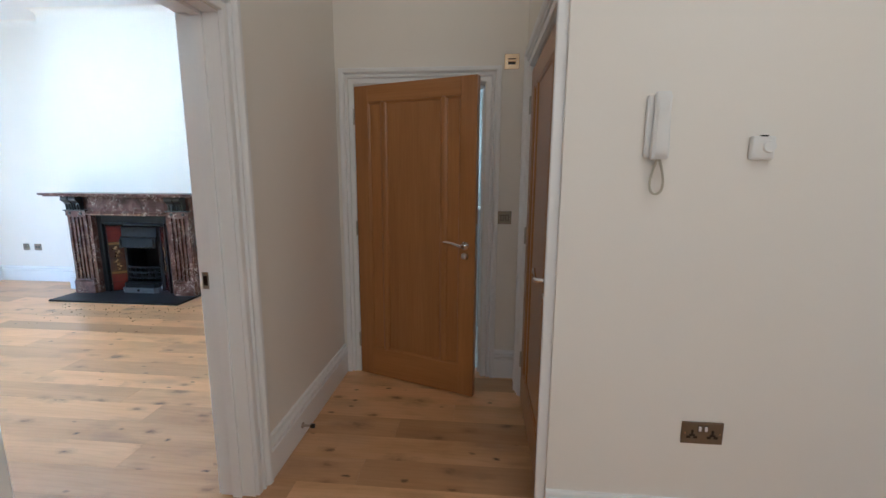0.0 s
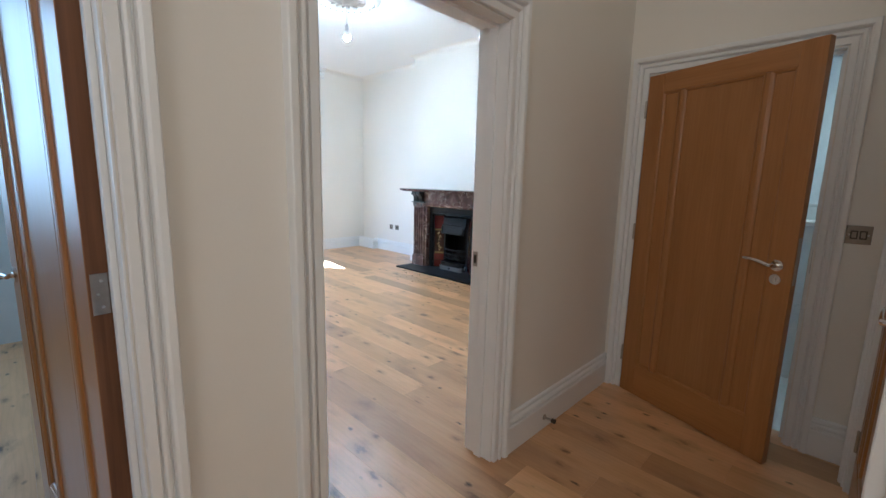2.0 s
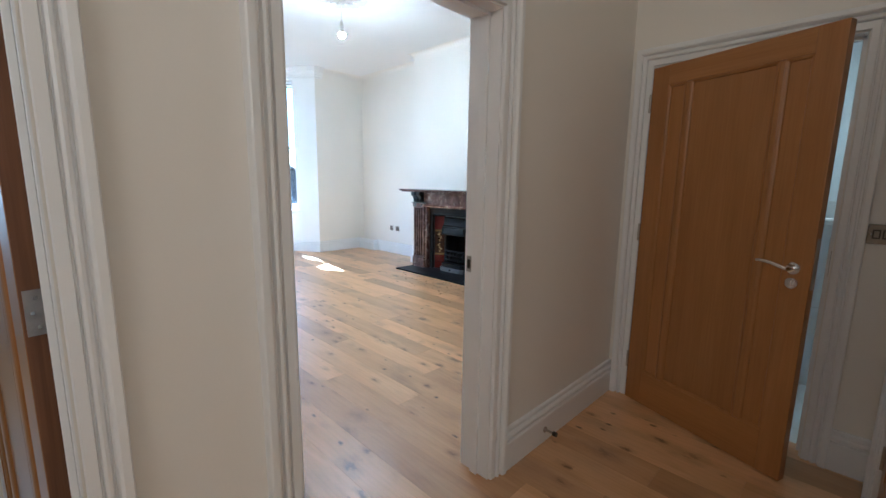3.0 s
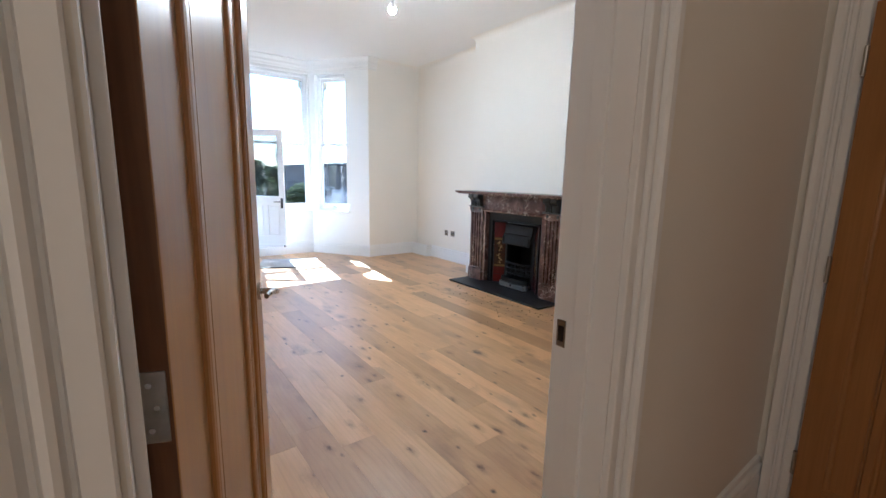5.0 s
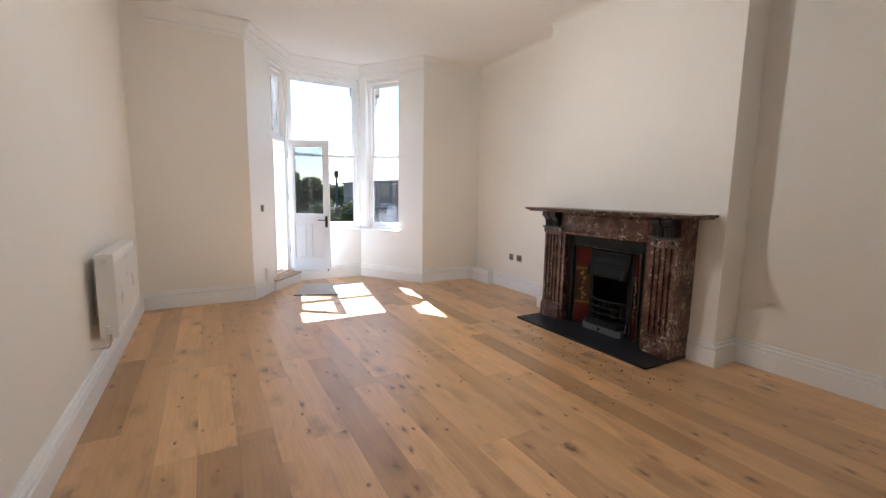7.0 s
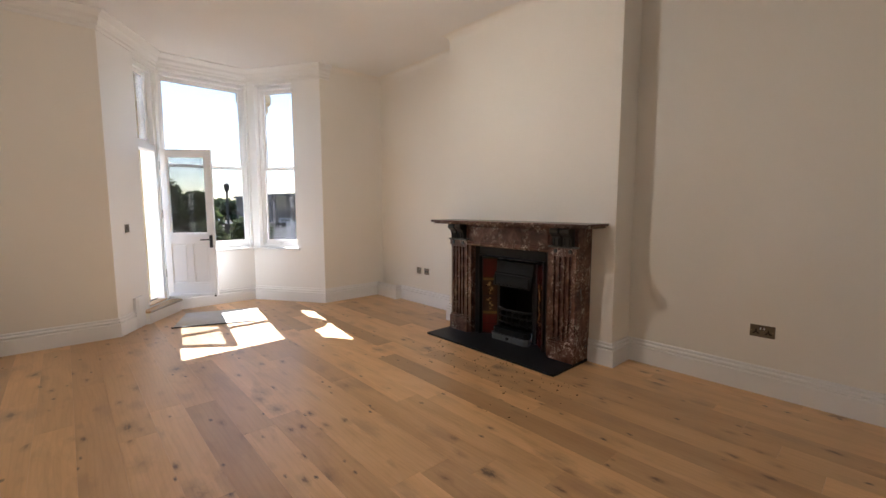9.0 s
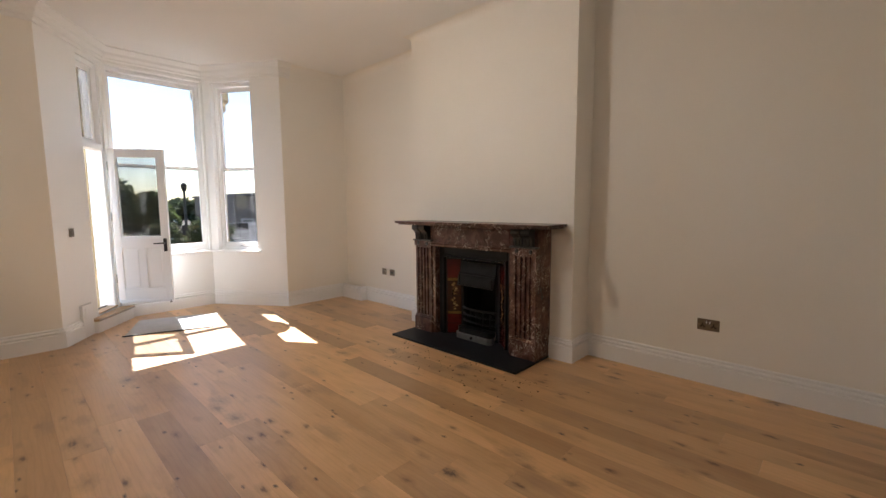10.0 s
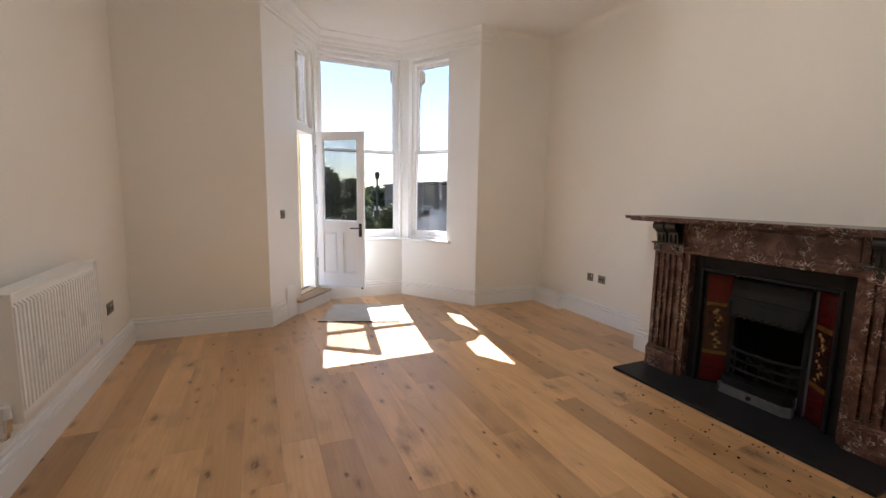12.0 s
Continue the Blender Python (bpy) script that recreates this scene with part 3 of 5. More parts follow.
# ---- windows of the bay ----
def frame_matrix(p, q, depth):
    """Local x runs from p to q, local y points out of the room, z up; origin on the wall face at p moved out by depth."""
    p, q = Vector((*p, 0)), Vector((*q, 0))
    d = (p - q).normalized()
    out = d.cross(Vector((0, 0, 1)))
    d = -d
    out = -out if out.dot(Vector((-1, 0, 0))) < 0 else out
    m = Matrix((d, Vector((0, 0, 1)).cross(d), Vector((0, 0, 1)))).transposed().to_4x4()
    if m.to_3x3() @ Vector((0, 1, 0)) != out and (m.to_3x3() @ Vector((0, 1, 0))).dot(out) < 0:
        raise ValueError("frame")
    return Matrix.Translation(p + out * depth) @ m


def sash_window(name, m, w, z0, z1, meet, label):
    """A box sash: lining, two sashes with glass, sill, pulley strip and catch. Local x along, y outwards."""
    e = empty(name, m, label, "sash window", kind="structure")
    j = 0.02
    part("window_frame", boxed(0, j, -0.002, 0.12, z0, z1, bevel=0.003), GLOSS, e)
    part("window_frame", boxed(w - j, w, -0.002, 0.12, z0, z1, bevel=0.003), GLOSS, e)
    part("window_frame", boxed(j, w - j, -0.002, 0.12, z1 - 0.045, z1, bevel=0.003), GLOSS, e)
    part("window_frame", boxed(j, w - j, 0.0, 0.12, z0, z0 + 0.03, bevel=0.003), GLOSS, e)
    for a in (j, w - j - 0.012):
        part("bead", boxed(a, a + 0.012, 0.012, 0.024, z0 + 0.03, z1 - 0.045), GLOSS, e)
    part("trickle_vent", boxed(w * 0.3, w * 0.7, -0.012, -0.002, z1 - 0.03, z1 - 0.012, bevel=0.002), PLASTIC, e)
    s = 0.034
    for sash, (a, b, y, bot, top) in (("lower_sash", (z0 + 0.03, meet + 0.02, 0.028, 0.075, 0.036)), ("upper_sash", (meet - 0.02, z1 - 0.045, 0.074, 0.036, 0.05))):
        bm = bmesh.new()
        box(bm, j, j + s, y, y + 0.042, a, b, bevel=0.003)
        box(bm, w - j - s, w - j, y, y + 0.042, a, b, bevel=0.003)
        box(bm, j + s, w - j - s, y, y + 0.042, a, a + bot, bevel=0.003)
        box(bm, j + s, w - j - s, y, y + 0.042, b - top, b, bevel=0.003)
        sob = part(sash, bm, GLOSS, e)
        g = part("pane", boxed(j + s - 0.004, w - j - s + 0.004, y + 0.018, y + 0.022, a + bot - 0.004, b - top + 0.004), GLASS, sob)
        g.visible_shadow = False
    bm = bmesh.new()
    lathe(bm, [(0.018, meet + 0.02), (0.018, meet + 0.026), (0.008, meet + 0.03), (0.009, meet + 0.042), (0.002, meet + 0.046)], 14, (w / 2, 0.05))
    part("catch", bm, CHROME, e, "small chrome sash fastener", smooth=True)
    bm = bmesh.new()
    tube(bm, [(w / 2 - 0.03, 0.02, z0 + 0.06), (w / 2 - 0.02, 0.0, z0 + 0.055), (w / 2 + 0.02, 0.0, z0 + 0.055), (w / 2 + 0.03, 0.02, z0 + 0.06)], 0.006, 8)
    part("sash_lift", bm, CHROME, e, "chrome sash lift", smooth=True)
    return e


sash_window("window_1", frame_matrix(BAY_SI + Vector((0, 0.02)), BAY_NI, 0.07), 1.025, 0.77, 3.06, 1.9, "tall white painted sash window in the bay front")
p_in = Vector(lerp(BAY_N, BAY_NI, 1.03))
sash_window("window_2", frame_matrix(p_in, BAY_N, 0.07), 0.60, 0.77, 3.05, 1.9, "narrow white painted sash window in the bay side")


def sill(path, label):
    prof = [(0, 0), (0.05, 0), (0.055, 0.006), (0.055, 0.022), (0.05, 0.028), (-0.07, 0.028), (-0.07, 0.0)]
    return tagged(part("sill", sweep(bmesh.new(), [(x, y, 0.742) for x, y in path], prof, (0, 0, 1)), GLOSS), label, "window sill", kind="structure")


sill([lerp(BAY_N, BAY_NI, 0.37), tuple(BAY_NI), (BAY_NI.x, 2.56)], "white painted window sill running round the bay")

# ---- garden door of the bay: opening, transom light, threshold, open leaf ----
south = frame_matrix(BAY_S, BAY_SI, 0.0)
OP0, OP1 = 0.62, side_len - 0.07
e = empty("door_frame_5", south, "white painted frame with a transom light above", "door frame", kind="structure")
part("jamb", boxed(OP0, OP0 + 0.035, 0.05, 0.15, 0.17, 3.02, bevel=0.003), GLOSS, e)
part("jamb", boxed(OP1 - 0.035, OP1, 0.02, 0.15, 0.17, 3.02, bevel=0.003), GLOSS, e)
part("head", boxed(OP0 + 0.035, OP1 - 0.035, 0.03, 0.15, 2.97, 3.02, bevel=0.003), GLOSS, e)
part("transom", boxed(OP0 + 0.035, OP1 - 0.035, 0.02, 0.15, 2.04, 2.11, bevel=0.004), GLOSS, e)
bm = bmesh.new()
for a in ((OP0 + 0.035, OP0 + 0.075, 2.11, 2.97), (OP1 - 0.075, OP1 - 0.035, 2.11, 2.97), (OP0 + 0.075, OP1 - 0.075, 2.11, 2.16), (OP0 + 0.075, OP1 - 0.075, 2.92, 2.97)):
    box(bm, a[0], a[1], 0.07, 0.11, a[2], a[3], bevel=0.003)
sob = part("transom_sash", bm, GLOSS, e)
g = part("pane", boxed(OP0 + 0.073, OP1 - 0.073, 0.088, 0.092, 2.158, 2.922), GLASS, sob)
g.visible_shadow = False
part("threshold", boxed(OP0 + 0.002, OP1 - 0.002, 0.004, 0.16, 0.171, 0.186, bevel=0.003), OAK_STEP, e, "pale oak door threshold")
part("weather_bar", boxed(OP0 + 0.004, OP1 - 0.004, 0.1, 0.125, 0.1865, 0.195, bevel=0.002), STEEL_DULL, e, "dark metal weather bar")
part("outer_reveal", boxed(OP1 - 0.01, OP1 + 0.1, 0.205, 0.31, -0.3, 3.1, bevel=0.01), STONE, e, "cream stone outer reveal")
part("stone_reveal", boxed(OP1 - 0.035, OP1 + 0.14, 0.312, 0.9, -0.3, 3.1, bevel=0.01), STONE, e, "cream stone outer door jamb")

# the step along the splayed wall, its riser in line with the skirting
e = empty("door_step", south, "low oak step with white riser under the garden door", "step")
STEP = [(0.46, -0.07), (side_len - 0.01, -0.13), (side_len - 0.005, -0.002), (0.46, -0.002)]
part("riser", prism(bmesh.new(), STEP, 0, 0.128), GLOSS, e, "white painted riser")
part("tread", prism(bmesh.new(), [(x, y - 0.012 if y < -0.01 else y) for x, y in STEP], 0.129, 0.155), OAK_STEP, e, "pale oak tread")
part("nosing", prism(bmesh.new(), [(0.46, -0.088), (side_len - 0.01, -0.148), (side_len - 0.01, -0.143), (0.46, -0.083)], 0.131, 0.152), BRUSHED, e, "thin dark metal nosing")
e = empty("plinth_block", south, "white painted skirting block beside the step", "plinth block")
part("block", boxed(0.275, 0.457, -0.034, -0.002, 0, 0.345, bevel=0.004), GLOSS, e)
part("raised_panel", boxed(0.305, 0.43, -0.041, -0.034, 0.19, 0.32, bevel=0.003), GLOSS, e)

# open leaf
HINGE, FREE = Vector((-7.80, 2.434)), Vector((-7.44, 2.915))


def garden_door():
    d = (FREE - HINGE).normalized()
    w = (FREE - HINGE).length
    ang = math.degrees(math.atan2(d.y, d.x))
    e = empty("garden_door", pose(HINGE.x, HINGE.y, 0.215, 0, 0, ang), "white painted half-glazed door standing open into the bay", "door")
    h, t, s = 1.85, 0.045, 0.075
    for x0, x1 in ((0, s), (w - s, w)):
        part("stile", boxed(x0, x1, 0, t, 0, h, bevel=0.003), GLOSS, e)
    for z0, z1 in ((0, 0.17), (0.67, 0.80), (h - 0.085, h)):
        part("rail", boxed(s, w - s, 0, t, z0, z1, bevel=0.003), GLOSS, e)
    part("muntin", boxed(w / 2 - 0.035, w / 2 + 0.035, 0, t, 0.17, 0.67, bevel=0.003), GLOSS, e)
    for x0, x1 in ((s, w / 2 - 0.035), (w / 2 + 0.035, w - s)):
        bm = boxed(x0 - 0.004, x1 + 0.004, 0.015, 0.03, 0.166, 0.674)
        box(bm, x0 + 0.022, x1 - 0.022, 0.008, 0.037, 0.19, 0.648, bevel=0.006)
        part("panel", bm, GLOSS, e)
    bm = bmesh.new()
    for a in ((s, s + 0.012, 0.80, h - 0.085), (w - s - 0.012, w - s, 0.80, h - 0.085), (s + 0.012, w - s - 0.012, 0.80, 0.812), (s + 0.012, w - s - 0.012, h - 0.097, h - 0.085)):
        box(bm, a[0], a[1], 0.006, t - 0.006, a[2], a[3])
    part("glazing_bead", bm, GLOSS, e)
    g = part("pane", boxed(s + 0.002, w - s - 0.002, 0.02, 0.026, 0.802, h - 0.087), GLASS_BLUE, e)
    for y, sg in ((0, -1), (t, 1)):
        ys = sorted((y, y + sg * 0.008))
        pl = part("handle_plate", boxed(w - 0.06, w - 0.022, ys[0], ys[1], 0.62, 0.78, bevel=0.003), BLACK, e, "black metal handle plate")
        bm = bmesh.new()
        tube(bm, [(w - 0.041, y, 0.725), (w - 0.041, y + sg * 0.045, 0.725), (w - 0.055, y + sg * 0.052, 0.725), (w - 0.15, y + sg * 0.05, 0.722)], 0.008, 10)
        part("lever", bm, BLACK, pl, "black lever handle", smooth=True)
    part("weather_bar", boxed(0.01, w - 0.005, -0.014, 0, 0.0, 0.03, bevel=0.004), GLOSS, e)
    part("bolt", boxed(w - 0.03, w - 0.01, -0.014, -0.002, -0.012, 0.02), BLACK, e)
    for z in (0.25, 1.0, 1.6):
        bm = bmesh.new()
        cyl(bm, (-0.004, -0.004, z), (-0.004, -0.004, z + 0.1), 0.006, 10)
        part("hinge", bm, BRUSHED, e, smooth=True)
    return e


garden_door()


# ---- oak doors ----
def lever(parent, x, y, z, sg, toward, mat=CHROME, keyhole=True, length=0.13):
    """A curved lever on a round rose; toward: +1 or -1 along local x."""
    bm = bmesh.new()
    cyl(bm, (x, y, z), (x, y + sg * 0.009, z), 0.026, 24)
    rose = part("rose", bm, mat, parent, "round chrome rose", smooth=True)
    bm = bmesh.new()
    pts = [(x, y + sg * 0.008, z), (x, y + sg * 0.04, z), (x + toward * 0.008, y + sg * 0.052, z)]
    for k in range(1, 9):
        a = k / 8
        pts.append((x + toward * (0.008 + (length - 0.008) * a), y + sg * (0.052 - 0.012 * a * a), z + 0.02 * math.sin(a * math.pi * 0.62) ))
    tube(bm, pts, [0.0095] * 3 + [0.0095 - 0.0025 * k / 8 for k in range(1, 9)], 12)
    part("lever", bm, mat, rose, "curved chrome lever handle", smooth=True)
    if keyhole:
        bm = bmesh.new()
        cyl(bm, (x, y, z - 0.066), (x, y + sg * 0.008, z - 0.066), 0.024, 24)
        esc = part("escutcheon", bm, mat, parent, "round chrome privacy turn", smooth=True)
        bm = boxed(x - 0.004, x + 0.004, min(y + sg * 0.008, y + sg * 0.02), max(y + sg * 0.008, y + sg * 0.02), z - 0.078, z - 0.054, bevel=0.002)
        part("thumb_turn", bm, mat, esc)


def oak_door(name, m, w, h, lock_keyhole, label, rooms=1, mat=None, lever_z=0.985, metal=None):
    """A leaf from its hinge edge along local x, thickness towards +y: stiles, rails, recessed panel and two upright mouldings."""
    mat = mat or OAK_DOOR
    e = empty(name, m, label, "door")
    t, s, tr, br = 0.044, 0.1, 0.105, 0.2
    part("stile", boxed(0, s, 0, t, 0, h, bevel=0.0025), mat, e)
    part("stile", boxed(w - s, w, 0, t, 0, h, bevel=0.0025), mat, e)
    part("rail", boxed(s, w - s, 0.0, t, 0, br, bevel=0.0025), OAK_RAIL, e)
    part("rail", boxed(s, w - s, 0.0, t, h - tr, h, bevel=0.0025), OAK_RAIL, e)
    part("edge_lipping", boxed(-0.0004, 0.01, 0.0015, t - 0.0015, 0.001, h - 0.001), OAK_EDGE, e, "darker red-brown oak edge strip")
    xs = [s, s + 0.115, w - s - 0.115, w - s]
    b = 0.026
    part("panel", boxed(xs[0], xs[1] - b / 2, 0.013, t - 0.013, br, h - tr), mat, e)
    part("panel", boxed(xs[1] + b / 2, xs[2] - b / 2, 0.013, t - 0.013, br, h - tr), mat, e)
    part("panel", boxed(xs[2] + b / 2, xs[3], 0.013, t - 0.013, br, h - tr), mat, e)
    for x in xs[1:3]:
        bm = boxed(x - b / 2, x + b / 2, 0.003, t - 0.003, br, h - tr, bevel=0.004)
        part("mullion", bm, mat, e)
    bead = [(0, 0), (0.014, 0), (0.011, 0.006), (0.006, 0.009), (0, 0.010)]
    for y, n in ((0.013, (0, -1, 0)), (t - 0.013, (0, 1, 0))):
        for x0, x1 in ((xs[0], xs[1] - b / 2), (xs[1] + b / 2, xs[2] - b / 2), (xs[2] + b / 2, xs[3])):
            loop = [(x0, y, br), (x1, y, br), (x1, y, h - tr), (x0, y, h - tr), (x0, y, br)]
            if n[1] > 0:
                loop = loop[::-1]
            bm = sweep(bmesh.new(), loop, [(a, c) for a, c in bead], n, caps=False)
            part("panel_bead", bm, mat, e)
    for z in (0.2, 1.0, h - 0.24):
        bm = boxed(-0.003, -0.0005, 0.004, t - 0.006, z, z + 0.1)
        hp = part("hinge", bm, BRUSHED, e, "brushed steel butt hinge")
        bm = bmesh.new()
        cyl(bm, (-0.003, t + 0.004 if rooms > 0 else -0.004, z), (-0.003, t + 0.004 if rooms > 0 else -0.004, z + 0.1), 0.007, 12)
        part("knuckle", bm, BRUSHED, hp, smooth=True)
        bm = bmesh.new()
        for k in (0.018, 0.05, 0.082):
            cyl(bm, (-0.0032, 0.018 + 0.008 * (k == 0.05), z + k), (-0.0042, 0.018 + 0.008 * (k == 0.05), z + k), 0.004, 8)
        part("screw", bm, CHROME, hp)
    part("latch_plate", boxed(w - 0.0005, w + 0.0015, 0.011, 0.033, 0.9, 1.12), BRUSHED, e)
    lever(e, w - 0.062, 0.0, lever_z, -1, -1, metal or CHROME, lock_keyhole)
    lever(e, w - 0.062, t, lever_z, 1, -1, metal or CHROME, lock_keyhole)
    return e


# sitting-room leaf, hung on the near jamb, swung into the room
oak_door("door_1", pose(EAST - 0.005, 0.860, 0.008, 0, 0, 158.4) @ Matrix.Diagonal((1, -1, 1, 1)), 0.785, 1.975, False, "oak panelled door open into the sitting room", -1, lever_z=1.012, metal=SATIN)
oak_door("door_2", pose(EAST - 0.005, 0.372, 0.008, 0, 0, 180 + 9), 0.825, 1.975, False, "oak panelled door open into a side room", -1)
oak_door("door_3", pose(-0.864, 2.951, 0.008, 0, 0, -19.5), 0.856, 1.975, True, "oak panelled bathroom door standing ajar in the hall", -1)
oak_door("door_4", pose(HE + 0.002, 2.712, 0.008, 0, 0, -90), 0.93, 2.0, True, "closed oak panelled cupboard door in the hall", -1)


# ---- fireplace ----
def fireplace():
    e = empty("fireplace", pose(-4.07, 4.85, 0), "rouge marble fireplace surround with fluted pilasters and deep shelf", "fireplace")
    Y = -0.25                      # front of the pilasters; the wall is at 0
    # shelf with moulded edge
    bm = bmesh.new()
    lay = [(1.195, 1.206, 0.0, 0.0), (1.183, 1.195, 0.004, 0.004), (1.168, 1.183, 0.03, 0.03)]
    for z0, z1, ins, _ in lay:
        box(bm, -0.96 + ins, 0.90 - ins, -0.362 + ins, -0.002, z0, z1, bevel=0.004)
    part("mantel_shelf", bm, MARBLE, e)
    part("frieze", boxed(-0.505, 0.505, -0.235, -0.003, 1.0, 1.168, bevel=0.003), MARBLE, e)
    part("frieze_panel", boxed(-0.47, 0.47, -0.243, -0.235, 1.025, 1.15, bevel=0.004), MARBLE, e)
    bm = bmesh.new()
    sweep(bm, [(-0.505, 0, 0), (0.505, 0, 0)], [(0.235, 0.95), (0.255, 0.952), (0.262, 0.97), (0.25, 0.985), (0.245, 1.0), (0.2, 1.0), (0.2, 0.95)], (0, 0, 1))
    for v in bm.verts:
        v.co.y = -abs(v.co.y)
    part("lintel_moulding", bm, MARBLE, e)
    for sx in (-1, 1):
        x0, x1 = sorted((sx * 0.505, sx * 0.75))
        xc = (x0 + x1) / 2
        part("pilaster_back", boxed(x0, x1, -0.225, -0.003, 0.022, 1.168, bevel=0.002), MARBLE, e)
        # fluted face: ribs between sunk channels
        bm = bmesh.new()
        box(bm, x0 + 0.004, x1 - 0.004, Y + 0.004, -0.226, 0.19, 0.2)
        ribs = [(x0 + 0.004, x0 + 0.035), (x0 + 0.066, x0 + 0.086), (x0 + 0.1125, x0 + 0.1325), (x0 + 0.159, x0 + 0.179), (x1 - 0.035, x1 - 0.004)]
        for a, b in ribs:
            box(bm, a, b, Y + 0.004, -0.226, 0.2, 0.925, bevel=0.003)
        box(bm, x0 + 0.004, x1 - 0.004, Y + 0.004, -0.226, 0.925, 0.945)
        part("fluted_panel", bm, MARBLE, e)
        part("plinth", boxed(x0 - 0.006, x1 + 0.006, Y - 0.012, -0.003, 0.021, 0.17, bevel=0.004), MARBLE, e)
        part("plinth_moulding", boxed(x0 - 0.003, x1 + 0.003, Y - 0.004, -0.226, 0.17, 0.19, bevel=0.006), MARBLE, e)
        cap = part("capital", boxed(x0 - 0.004, x1 + 0.004, Y - 0.008, -0.226, 0.945, 1.0, bevel=0.004), MARBLE, e)
        for k in (-0.07, 0.07):
            bm = bmesh.new()
            cyl(bm, (xc + k, Y - 0.006, 0.972), (xc + k, Y - 0.017, 0.972), 0.019, 18, 0.014)
            part("roundel", bm, MARBLE_DARK, cap, "dark marble roundel", smooth=True)
        part("capital_ledge", boxed(x0 - 0.016, x1 + 0.016, Y - 0.022, -0.226, 1.0, 1.014, bevel=0.004), MARBLE_DARK, e)
        # scrolled corbels of dark marble
        for k in (-0.05, 0.05):
            prof = [(-0.226, 1.014), (Y - 0.02, 1.014), (Y - 0.026, 1.05), (Y - 0.034, 1.09), (Y - 0.05, 1.105), (Y - 0.07, 1.125), (Y - 0.078, 1.15), (Y - 0.07, 1.168), (-0.226, 1.168)]
            bm = bmesh.new()
            lo = [bm.verts.new((xc + k - 0.04, y, z)) for y, z in prof]
            hi = [bm.verts.new((xc + k + 0.04, y, z)) for y, z in prof]
            bm.faces.new(lo[::-1])
            bm.faces.new(hi)
            for i in range(len(prof)):
                j = (i + 1) % len(prof)
                bm.faces.new((lo[i], lo[j], hi[j], hi[i]))
            cb = part("corbel", bm, MARBLE_DARK, e, "dark scrolled marble corbel")
            bm = bmesh.new()
            for q in (-0.02, 0.02):
                box(bm, xc + k + q - 0.004, xc + k + q + 0.004, Y - 0.04, Y - 0.015, 1.02, 1.08, bevel=0.002)
            cyl(bm, (xc + k - 0.042, Y - 0.052, 1.138), (xc + k + 0.042, Y - 0.052, 1.138), 0.026, 16)
            part("scroll", bm, MARBLE_DARK, cb, smooth=True)
        # inner marble slip
        a, b = sorted((sx * 0.465, sx * 0.505))
        part("slip", boxed(a, b, -0.23, -0.003, 0.022, 0.95, bevel=0.002), MARBLE, e)
    return e


fireplace()
tagged(part("hearth", boxed(-4.862, -3.31, 4.29, 4.845, 0.001, 0.021, bevel=0.003), SLATE), "dark slate hearth slab on the floor before the fireplace", "hearth")


